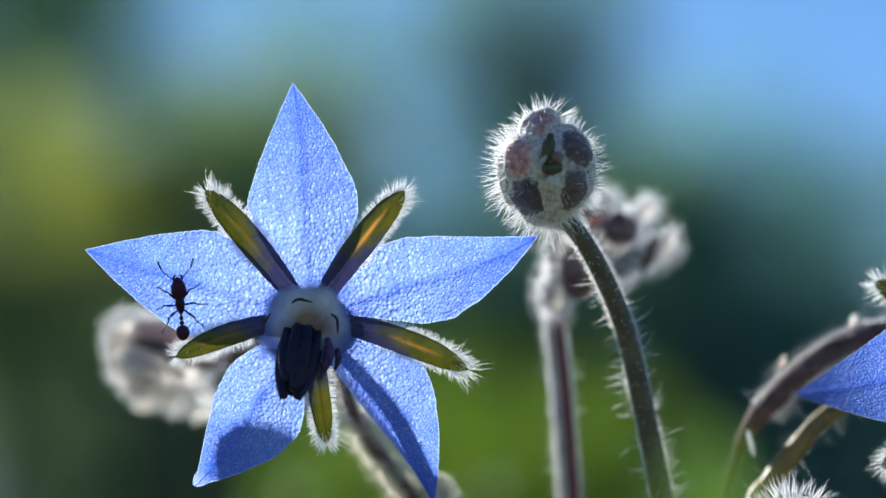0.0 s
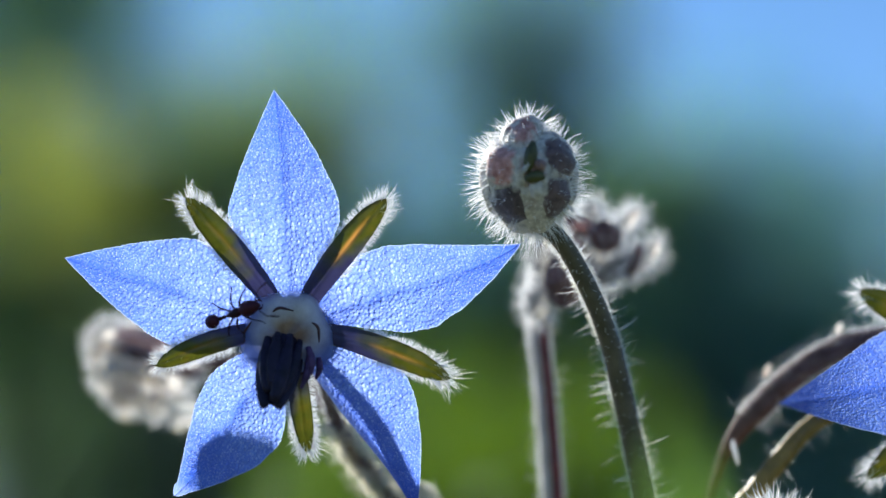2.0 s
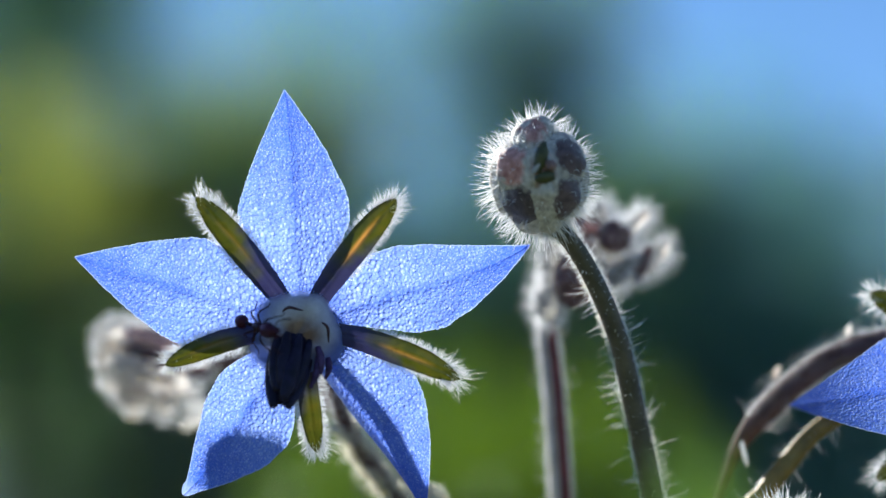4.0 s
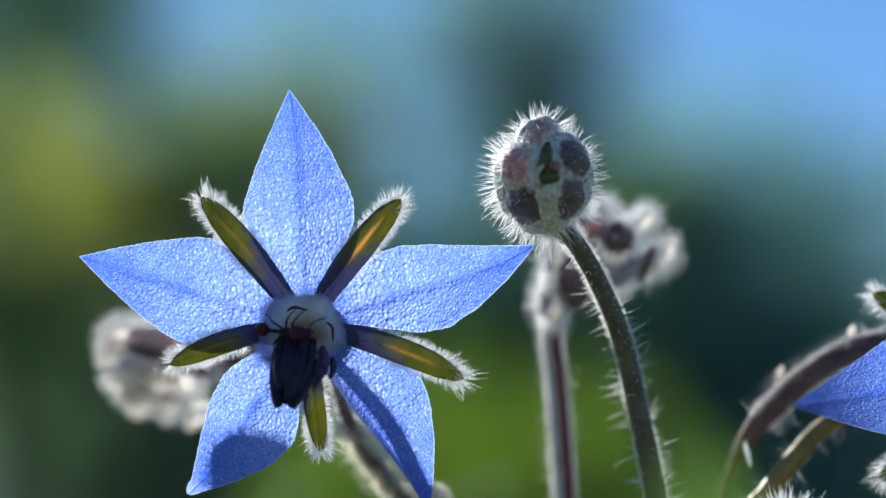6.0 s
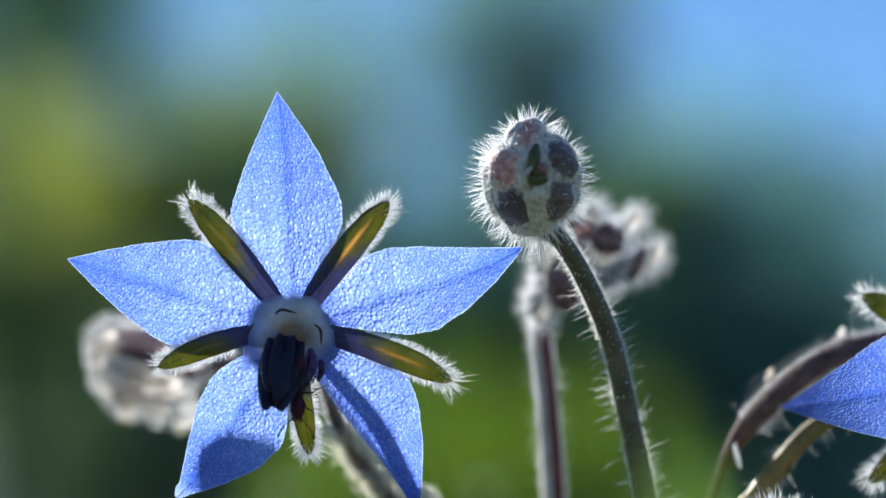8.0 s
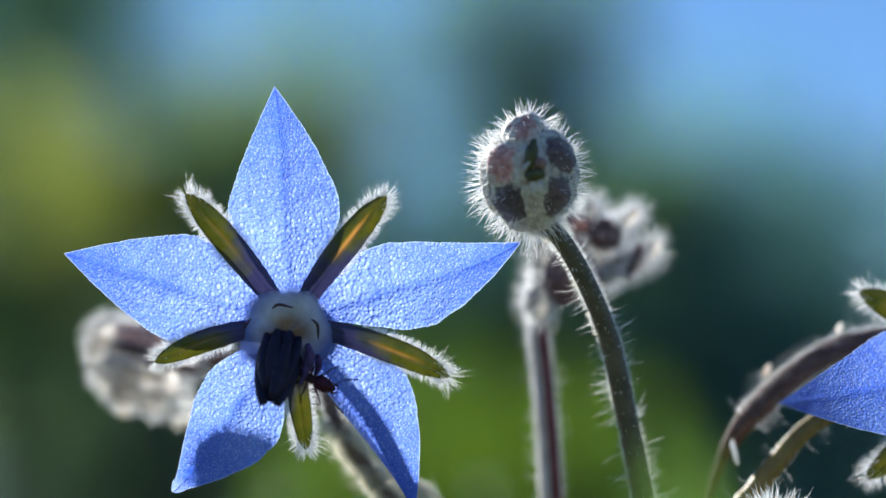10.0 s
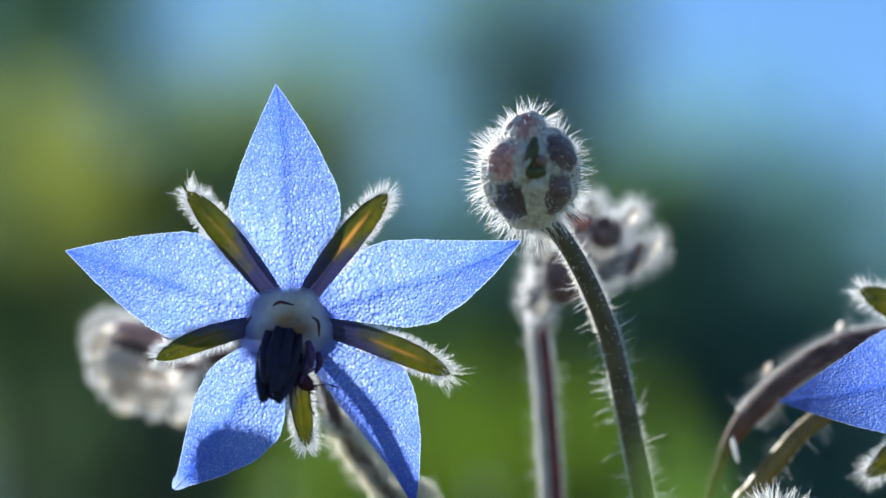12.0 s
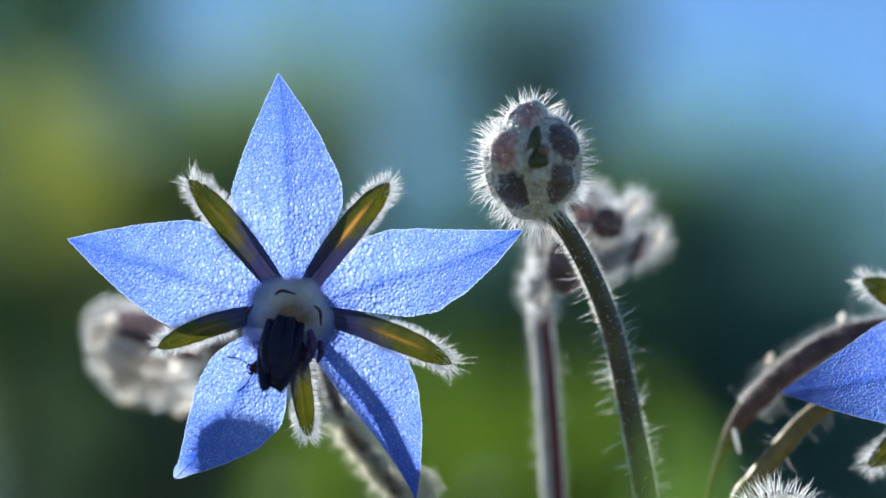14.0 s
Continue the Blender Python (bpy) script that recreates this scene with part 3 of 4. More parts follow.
def borage_flower(label, centre, petals, sepals, cone_way, stem_points, root, stem_material, seed, hair_count, stem_radius, hair_range, nap=0.8, fuzz=8, front=1.0, hair=0.018, tufts=0, dew=1.0):
    rng = random.Random(seed)
    flower = thing("borage_flower", foot(*root), label, "flower", "borage flowers")
    c = Vector(centre)
    sepal_green = sepal_material("sepal_olive")
    throat = throat_material(PLANT @ c - foot(*root))
    for i, (angle, length, left, right, bend, curl, fold, *more) in enumerate(petals):
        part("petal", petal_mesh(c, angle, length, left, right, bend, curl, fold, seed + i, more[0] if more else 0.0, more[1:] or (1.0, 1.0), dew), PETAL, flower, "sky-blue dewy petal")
    for angle, length, width, bend, back, *streak in sepals:
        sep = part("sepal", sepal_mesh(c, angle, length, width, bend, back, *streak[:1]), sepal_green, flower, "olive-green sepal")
        part("bristles", hair_mesh(sepal_hairs(c, angle, length, width, bend, back, hair_count, rng, *streak[1:]), 0.019, rng), HAIR, sep, "white bristles", "stuff")
    throat_and_cone(flower, c + Vector((-0.25, 0, -0.65)), [p[0] for p in petals], cone_way, rng, throat)
    bm = bmesh.new()
    blob(bm, c + Vector((0, 1.55, 0)), (1.95, 1.2, 1.95), None, 0.1)
    calyx = part("calyx_base", bm, STEM, flower)
    part("bristles", hair_mesh(blob_hairs(c + Vector((0, 1.9, 0)), (1.7, 1.2, 1.7), 400, 0.7, rng), 0.02, rng), HAIR, calyx, "white bristles", "stuff")
    pts = bez(stem_points, 60)
    bm = bmesh.new()
    tube(bm, pts, lambda f: stem_radius * (0.85 + 0.9 * f), 14)
    stem = part("stem", bm, stem_material, flower, "downy flower stalk")
    if tufts:
        part("down", hair_mesh(stem_hairs(pts, stem_radius * 0.95, 1500, 0.4, rng, 0.04, hair_range[0]), 0.012, rng), HAIR, stem, "short white down", "stuff")
    part("bristles", hair_mesh(coat(pts, stem_radius, hair_count * fuzz, hair_count * fuzz // 10, 1.7, rng, hair_range, nap, front, tufts), hair, rng), WOOL if tufts else HAIR, stem, "cream woolly hairs" if tufts else "white bristles", "stuff")
    return flower


# ---- ground ----
def ground_sheet():
    bm = bmesh.new()
    rings = []
    for r in (0.0, 0.5, 2, 6, 15, 40, 120, 400, 1500):
        rings.append([bm.verts.new((r * math.cos(a) if r else 0.02 * math.cos(a), r * math.sin(a) if r else 0.02 * math.sin(a),
                                    0.02 * noise.noise(Vector((r * math.cos(a), r * math.sin(a), 0))) if 2 <= r < 100 else 0.0))
                      for a in (2 * math.pi * k / 48 for k in range(48))])
    for a, b in zip(rings, rings[1:]):
        for k in range(48):
            bm.faces.new((a[k], b[k], b[(k + 1) % 48], a[(k + 1) % 48]))
    bm.faces.new(rings[0])
    mesh = bpy.data.meshes.new("ground")
    bm.to_mesh(mesh)
    bm.free()
    mesh.shade_smooth()
    mesh.materials.append(GRASS)
    tagged(new("ground", mesh), "grassy garden ground under the plants", "ground", kind="structure")


ground_sheet()


# ---- shrubs and trees behind ----
def crown_mesh(centre, radii, count, size, rng, hollow=0.55):
    """Many small folded leaves in clumps through an uneven crown; world metres."""
    verts, faces = [], []
    c, s = Vector(centre), Vector(radii)
    clumps = []
    for _ in range(max(12, count // 22)):
        u = Vector((rng.gauss(0, 1), rng.gauss(0, 1), rng.gauss(0, 1))).normalized() * rng.uniform(hollow, 1.0)
        clumps.append(c + Vector((u.x * s.x, u.y * s.y, u.z * s.z)))
    spread = 0.22 * min(s)
    for _ in range(count):
        p = rng.choice(clumps) + Vector((rng.gauss(0, spread), rng.gauss(0, spread), rng.gauss(0, spread)))
        a = Vector((rng.gauss(0, 1), rng.gauss(0, 1), rng.gauss(0, 1))).normalized()
        b = a.orthogonal().normalized()
        n = a.cross(b)
        k = len(verts)
        z = size * rng.uniform(0.6, 1.3)
        verts += [p - a * z, p + b * z * 0.45 + n * z * 0.12, p + a * z, p - b * z * 0.45 + n * z * 0.12]
        faces += [(k, k + 1, k + 2), (k, k + 2, k + 3)]
    bm = bmesh.new()
    mesh = bpy.data.meshes.new("raw")
    mesh.from_pydata([tuple(v) for v in verts], [], faces)
    bm.from_mesh(mesh)
    bpy.data.meshes.remove(mesh)
    return bm


def woody(name, label, category, x, z, distance, radii, count, size, material, seed, hollow=0.55, trunk=0.06):
    """A tree or shrub whose crown's middle lies at x right and z up, distance metres away in the tilted frame."""
    rng = random.Random(seed)
    c = PLANT @ Vector((x * 1000, distance * 1000, z * 1000))
    root = Vector((c.x, c.y + 0.1, 0))
    ob = thing(name, root, label, category, "garden trees and shrubs")
    bm = bmesh.new()
    top = c + Vector((0, 0, radii[2] * 0.4))
    pts = bez([root - Vector((0, 0, 0.05)), root.lerp(top, 0.4) + Vector((0.05, 0, 0)), top], 14)
    tube(bm, pts, lambda f: trunk * (1.2 - 0.9 * f), 10)
    part("trunk", bm, BARK, ob, place=Matrix.Identity(4))
    for k in range(5):
        a = 2 * math.pi * k / 5 + rng.uniform(-.4, .4)
        start = pts[5 + k]
        end = c + Vector((math.cos(a) * radii[0] * 0.8, math.sin(a) * radii[1] * 0.8, rng.uniform(-0.2, 0.7) * radii[2]))
        bm = bmesh.new()
        tube(bm, bez([start, start.lerp(end, 0.5) + Vector((0, 0, 0.1 * radii[2])), end], 8), lambda f: trunk * 0.5 * (1 - 0.85 * f), 7)
        part("limb", bm, BARK, ob, place=Matrix.Identity(4))
    part("crown", crown_mesh(c, radii, count, size, rng, hollow), material, ob, kind="stuff", smooth=False, place=Matrix.Identity(4))
    return ob


woody("tree", "olive-leaved tree in sun at the garden's edge", "tree", -1.45, 0.45, 7.0, (0.62, 0.6, 1.1), 5200, 0.05, LEAF_MOSS, 11)
woody("tree", "slender dark-leaved tree against the sky", "tree", 0.33, 0.55, 8.0, (0.52, 0.3, 1.0), 2050, 0.045, LEAF_MOSS, 12, 0.1, 0.04)
woody("tree", "airy tree with thin foliage and sky showing through", "tree", -0.62, 0.75, 9.0, (0.75, 0.6, 0.8), 600, 0.05, LEAF_MOSS, 13, 0.2, 0.03)
woody("tree", "small leafy tree in the hedge", "tree", -0.80, 0.42, 9.4, (0.60, 0.4, 0.40), 1250, 0.05, LEAF_OLIVE, 21, 0.1, 0.03)
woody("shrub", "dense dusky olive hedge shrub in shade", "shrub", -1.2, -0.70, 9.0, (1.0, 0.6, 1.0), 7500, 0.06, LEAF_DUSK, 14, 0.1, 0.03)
woody("shrub", "dense dark hedge shrub in shade", "shrub", -0.1, -0.60, 9.2, (0.9, 0.6, 0.95), 7500, 0.06, LEAF_HAZED, 15, 0.1, 0.03)
woody("shrub", "dense dark hedge shrub in shade", "shrub", 1.3, -0.66, 9.0, (1.2, 0.6, 1.26), 13000, 0.06, LEAF_HAZED, 16, 0.1, 0.03)
woody("shrub", "blue-green shrub in shade", "shrub", 0.80, 0.10, 8.6, (0.50, 0.3, 0.42), 2100, 0.05, LEAF_HAZED, 20, 0.1, 0.02)
woody("shrub", "rounded olive-green shrub in sun", "shrub", -0.74, 0.13, 6.0, (0.56, 0.2, 0.36), 1200, 0.035, LEAF_OLIVE, 19, 0.1, 0.02)
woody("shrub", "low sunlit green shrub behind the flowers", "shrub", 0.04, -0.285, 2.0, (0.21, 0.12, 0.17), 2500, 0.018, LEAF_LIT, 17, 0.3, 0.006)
woody("shrub", "low olive-green shrub in sun", "shrub", -0.80, 0.13, 4.0, (0.28, 0.2, 0.22), 170, 0.03, LEAF_OLIVE, 18, 0.3, 0.012)


# ---- the flower in focus ----
MAIN = (-8.26, 0.0, -4.24)
MAIN_FLOWER = borage_flower(
    "open star-shaped blue borage flower with a dark anther cone", MAIN,
    (  # angle, length, half-width left and right, bend, curl, fold
        (94.1, 14.6, 3.75, 3.85, -0.015, 0.3, 0.0),
        (163.2, 14.55, 3.45, 3.85, 0.005, 0.3, 0.0),
        (235.7, 12.5, 3.65, 2.75, 0.045, -0.6, 0.0, 1.0),
        (303.0, 14.1, 4.3, 0.7, 0.05, 0.6, 0.6, 0.0, 1.3, 1.0),
        (19.7, 15.05, 3.15, 3.3, -0.045, 0.2, 0.0, 0.0, 1.0, 0.62),
    ),
    (  # angle, length, half-width, bend, back
        (128.7, 10.1, 0.84, -0.02, 0.2, 0.1),
        (196.3, 8.5, 0.70, -0.05, 0.2, 0.15, 0.25),
        (278.0, 7.8, 0.66, 0.0, 0.6, 0.0),
        (342.0, 10.3, 0.80, 0.045, 0.2, 0.32, 1.3),
        (412.9, 9.8, 0.86, 0.02, 0.2, 0.75),
    ),
    (-0.60, -2.6, -3.75),
    [(-8.39, 2.2, -4.76), (-6.85, 6.2, -7.40), (-5.66, 9.0, -11.32), (-2.58, 9.5, -15.65), (0.22, 9.5, -19.00)] + to_ground(2, 9.5, -20, 10, 56),
    (10, 56), STEM_BROWN, 101, 560, 0.44, (0.235, 0.52), 0.80, 12, 1.0, 0.020, 110)


side_anthers(MAIN_FLOWER, MAIN)
beads(MAIN_FLOWER, ((-17.36, -0.6, -6.94), (-16.98, -0.5, -7.46), (-16.12, -0.4, -7.15)), 0.08)


def woolly_node(flower, at, away):
    """Short bracts thick with wool where the flower's stalk leaves the stem."""
    rng = random.Random(55)
    for k, (dx, dz, length) in enumerate(away):
        a = Vector(at)
        b = a + Vector((dx, -0.3 * k, dz)) * length
        pts = bez([a, a.lerp(b, 0.5) + Vector((0.1, -0.15, 0.1)), b], 12)
        bm = bmesh.new()
        tube(bm, pts, lambda f: 0.05 + 0.09 * math.sin(min(1.0, f + 0.15) * math.pi) ** 0.8, 10, 0.5)
        bract = part("bract", bm, WOOL, flower, "pale woolly bract")
        part("bristles", hair_mesh(stem_hairs(pts, 0.10, 420, 0.95, rng), 0.022, rng), WOOL, bract, "white bristles", "stuff")


woolly_node(MAIN_FLOWER, (-1.19, 9.0, -17.1), ((0.45, 1.0, 2.3), (0.9, 0.75, 2.2), (1.0, 0.3, 1.7)))

# ---- hairy buds ----
def bud_sepals(ob, c, radii, lobes, rng, hair_count, hair_length, fine=5):
    """The calyx, parted into its sepals: each bulges, and meets the next in a shallow groove."""
    ways = [Vector(l[:3]).normalized() for l in lobes]
    s = Vector(radii)
    ball = bmesh.new()
    bmesh.ops.create_icosphere(ball, subdivisions=fine, radius=1.0)
    owner = {}
    for f in ball.faces:
        m = f.calc_center_median().normalized()
        owner[f.index] = max(range(len(ways)), key=lambda k: m.dot(ways[k]) + 0.04 * noise.noise(m * 4 + ways[k]))
    for k, lobe in enumerate(lobes):
        bm = bmesh.new()
        layer = bm.verts.layers.float.new("pigment")
        blush = bm.verts.layers.float.new("blush")
        made = {}
        for f in ball.faces:
            if owner[f.index] != k:
                continue
            corner = []
            for v in f.verts:
                if v.index not in made:
                    u = v.co.normalized()
                    near = sorted((u.dot(w) for w in ways), reverse=True)
                    groove = min(1.0, (near[0] - near[1]) / 0.22)
                    lift = 1 + lobe[3] * (0.35 * groove - 0.2) * (0.5 + 0.5 * max(0.0, u.dot(ways[k]))) + 0.05 * noise.noise(u * 3.0 + c) + 0.018 * noise.noise(u * 12.0 + c)
                    knob = max(0.0, min(1.0, (u.z - 0.35) / 0.5))
                    slim = 1 - 0.20 * knob * knob * (3 - 2 * knob)
                    p = c + Vector((u.x * s.x * slim, u.y * s.y * slim, u.z * s.z)) * lift
                    nv = bm.verts.new(p)
                    gap = u - ways[k]
                    reach = Vector((gap.x, gap.y, gap.z * (0.62 if ways[k].z < -0.3 else 1.0))).length + 0.22 * noise.noise(u * 4.5) + 0.16 * noise.noise(u * 11.0)
                    nv[layer] = lobe[4] * max(0.0, min(1.0, (lobe[5] - reach) / 0.24)) * (0.7 + 0.3 * groove)
                    nv[blush] = lobe[6]
                    made[v.index] = nv
                corner.append(made[v.index])
            bm.faces.new(corner)
        bm.normal_update()
        roots = []
        faces = list(bm.faces)
        for _ in range(hair_count * len(faces) // len(ball.faces)):
            f = rng.choice(faces)
            if f.normal.y < -0.25 and rng.random() < (0.78 if f.normal.z < 0 else 0.88):
                continue
            w = f.normal + Vector((rng.uniform(-.35, .35), rng.uniform(-.35, .35), rng.uniform(-.35, .35)))
            roots.append((f.calc_center_median(), w, hair_length * rng.choice((rng.uniform(0.2, 0.45), rng.uniform(0.5, 1.25))) * (1.0 if f.normal.y > -0.35 else 0.4) * (0.85 if f.normal.z > 0.75 else 1.25 if f.normal.z < -0.45 else 1.0)))
        sepal = part("sepal", bm, BUD_SKIN, ob, "downy sepal, maroon in its middle" if lobe[4] else "pale downy sepal")
        part("bristles", hair_mesh(roots, 0.021, rng), HAIR, sepal, "white bristles", "stuff")
    ball.free()


def lobed_bud(label, centre, radii, lobes, hair_count, hair_length, stem_points, stem_radius, root, stem_material, seed, stem_hair=300, hair_range=(0, 0.6), name="borage_bud", spots=(), core_skin=None):
    """A closed, nodding bud: bristly sepals, and its stalk down to the soil."""
    rng = random.Random(seed)
    ob = thing(name, foot(*root), label, "flower bud", "borage buds")
    c = Vector(centre)
    if len(lobes[0]) == 7:
        bud_sepals(ob, c, radii, lobes, rng, hair_count, hair_length)
    else:
        bm = bmesh.new()
        made = blob(bm, c, radii, None, 0.10, 1.0, 4)
        bmesh.ops.delete(bm, geom=[v for v in made if v.co.y > c.y - 0.3 * radii[1]], context="VERTS")
        core = part("calyx", bm, core_skin or BUD_VEIL, ob, "pale papery calyx")
        part("bristles", hair_mesh(blob_hairs(c, radii, hair_count, hair_length, rng), 0.024, rng), HAIR, core, "white bristles", "stuff")
        for (dx, dy, dz, rx, ry, rz, lean, material) in lobes:
            p = c + Vector((dx, dy, dz))
            turn = pose(0, 0, 0, 0, lean, 0)
            bm = bmesh.new()
            made = blob(bm, p, (rx, ry, rz), turn, 0.16, 1.2, 4)
            bmesh.ops.delete(bm, geom=[v for v in made if v.co.y > p.y + 0.2 * ry], context="VERTS")
            lobe = part("sepal", bm, material, ob, "maroon-tinged sepal" if material == VEIL_MAROON else "pale downy sepal")
            part("bristles", hair_mesh(blob_hairs(p, (rx, ry, rz), hair_count // (20 if material == VEIL_MAROON else 4), hair_length * 0.8, rng, turn), 0.022, rng), HAIR, lobe, "white bristles", "stuff")
    beads(ob, spots, 0.15 if stem_hair > 300 else 0.36)
    pts = bez(stem_points, 70)
    bm = bmesh.new()
    tube(bm, pts, lambda f: stem_radius * (0.85 + 0.5 * f), 14)
    stem = part("stem", bm, stem_material, ob, "hairy stalk")
    if stem_material == STEM_PALE:
        bm = bmesh.new()
        tube(bm, [p + Vector((0.22, -0.42, 0)) for p in pts[14:]], lambda f: 0.40 * (0.9 + 0.5 * f), 12)
        part("ridge", bm, RIDGE, stem, "maroon ridge along the stalk")
    if stem_hair:
        part("bristles", hair_mesh(coat(pts, stem_radius, stem_hair * 22, stem_hair * 4 // 5, 1.25, rng, hair_range, 0.34, 0.03), 0.016, rng), HAIR, stem, "white bristles", "stuff")
    if stem_material == STEM:
        part("fuzz", hair_mesh(stem_hairs(pts, stem_radius, 270, 1.9, rng, 0.2, hair_range[1], 0.03), 0.020, rng, 0.3), HAIR, stem, "long white hairs", "stuff")
        part("down", hair_mesh(stem_hairs(pts, stem_radius, 2400, 0.42, rng, *hair_range, 0.10, 110), 0.020, rng), WOOL, stem, "cream woolly down", "stuff")
    return ob


ROUND_BUD = lobed_bud(
    "round hairy borage bud with maroon sepal tips on a bent stalk", (6.35, -0.5, 4.98), (2.92, 2.9, 3.42),
    (
        (-0.21, -0.57, 0.79, 0.6, 0.8, 0.40, 0.80),
        (-0.62, -0.76, 0.18, 0.4, 1.0, 0.48, 0.95),
        (0.62, -0.71, 0.33, 0.5, 1.0, 0.52, 0.05),
        (-0.37, -0.67, -0.64, 0.25, 1.0, 0.60, 0.0),
        (0.55, -0.68, -0.49, 0.25, 1.0, 0.48, 0.05),
        (0.06, -0.85, -0.62, 0.25, 0.3, 0.30, 0.3),
        (0.05, -1.0, 0.12, 0.30, 0.75, 0.42, 0.5),
        (0.05, -0.30, -1.0, 0.30, 0.0, 0.2, 0.0),
        (-1.0, 0.2, -0.2, 0.30, 0.0, 0.2, 0.0),
        (1.0, 0.3, -0.2, 0.30, 0.0, 0.2, 0.0),
        (0.0, 1.0, 0.2, 0.30, 0.0, 0.2, 0.0),
    ), 3000, 1.28,
    [(6.88, 0.5, 2.14), (8.33, 1.0, 1.10), (10.08, 2.0, -1.74), (11.58, 3.0, -5.33), (12.74, 4.0, -10.05), (13.81, 4.5, -14.83), (14.38, 5.0, -18.57)] + to_ground(14.5, 5, -19.8, 22, 44),
    0.63, (22, 44), STEM, 201, 520, (0, 0.62))

lobed_bud(
    "drooping cluster of downy borage buds on an upright stalk", (11.05, 12.5, 0.35), (2.2, 2.2, 2.0),
    (
        (-0.9, -1.7, 1.75, 1.1, 0.8, 0.60, 25, VEIL_MAROON),
        (0.75, -2.0, 1.0, 1.10, 0.9, 1.05, 10, VEIL_MAROON),
        (2.35, -1.2, 2.05, 0.42, 0.6, 1.15, 48, BUD_VEIL),
        (-0.2, -1.2, 2.6, 0.6, 0.6, 0.7, 0, VEIL_DIM),
        (3.6, -1.0, -0.35, 0.55, 0.8, 1.25, 40, BUD_VEIL),
        (2.65, -2.0, -0.75, 0.42, 0.5, 1.30, 24, VEIL_MAROON),
        (1.2, -1.9, -0.95, 1.4, 0.7, 0.30, -28, VEIL_DIM),
        (0.9, -1.7, -1.9, 1.5, 0.7, 0.28, -24, VEIL_DIM),
        (0.6, -1.6, -1.4, 1.7, 0.8, 0.60, -26, VEIL_MAROON),
        # Maroon lobe that fills the cluster's shaded lower left with dark colour.
        (-1.9, -1.8, -2.0, 1.45, 1.0, 1.7, 0, VEIL_MAROON),
        (-1.6, -1.9, 0.2, 0.9, 0.8, 0.9, 0, VEIL_MAROON),
        (-3.6, -1.4, -3.5, 0.90, 1.0, 1.1, 0, VEIL_DIM),
        (-3.4, -0.6, -0.6, 0.65, 0.9, 2.1, 0, VEIL_DIM),
    ), 1000, 1.6,
    [(9.78, 13.0, 0.42), (7.68, 13.0, -1.11), (7.41, 13.0, -3.78), (7.88, 13.0, -8.36), (8.26, 13.0, -12.95), (8.56, 13.0, -17.53)] + to_ground(9.05, 13.0, -20.2, 16, 78),
    0.70, (16, 78), STEM_PALE, 202, 420, (0, 0.6), spots=((8.88, 11.9, -9.18), (8.65, 11.9, -4.97)), core_skin=VEIL_DIM)

lobed_bud(
    "faded downy borage bud behind the open flower", (-18.98, 17.0, -7.41), (3.3, 2.5, 2.4),
    (
        (-2.5, -0.6, 1.9, 2.0, 1.2, 1.2, -10, BUD_VEIL),
        (-3.1, -0.8, 0.6, 1.2, 1.1, 1.5, 0, BUD_VEIL),
        (-2.4, -1.3, -1.0, 1.5, 1.2, 1.3, 20, BUD_VEIL),
        (-0.2, -1.9, 1.7, 2.1, 0.8, 0.75, 14, VEIL_PINK),
        # Two maroon strips painted in for the dark slit of the open calyx.
        (-0.6, -2.1, 0.75, 1.9, 0.8, 0.38, 14, VEIL_MAROON),
        (1.6, -2.1, -0.2, 2.1, 0.8, 0.45, 12, VEIL_MAROON),
        (-1.5, -1.6, -2.2, 1.3, 1.1, 0.95, 18, BUD_VEIL),
        (0.5, -1.4, -2.75, 1.2, 1.1, 0.95, 15, BUD_VEIL),
        (2.3, -1.2, -3.1, 1.5, 1.1, 0.95, 15, BUD_VEIL),
        (-0.7, -2.4, -0.55, 2.3, 0.7, 0.5, 18, BUD_VEIL),
    ), 1100, 1.1,
    [(-17.80, 17.0, -7.80), (-13.97, 18.0, -7.38), (-10.09, 19.0, -7.90), (-6.91, 19.0, -10.68), (-4.42, 18.0, -14.17), (-1.71, 16.0, -17.89)] + to_ground(0, 16, -22, 8, 70),
    0.6, (8, 70), STEM_BROWN, 203, 120, (0, 0.5), spots=((-20.95, 18.0, -11.05), (-17.2, 18.0, -11.8)))

lobed_bud(
    "small bristly borage bud low among the stalks", (21.74, 0.0, -17.29), (2.3, 2.2, 2.2),
    ((-0.8, -1.6, 0.9, 0.9, 0.8, 0.9, 0, VEIL_MAROON), (0.9, -1.6, 0.9, 0.9, 0.8, 0.9, 0, VEIL_MAROON)), 500, 1.5,
    [(21.74, 0.0, -17.82), (21.71, 1.0, -20.06), (21.16, 2.0, -23.39)] + to_ground(21, 2, -26, 30, 45),
    0.6, (30, 45), STEM, 204, 60, (0, 0.4))

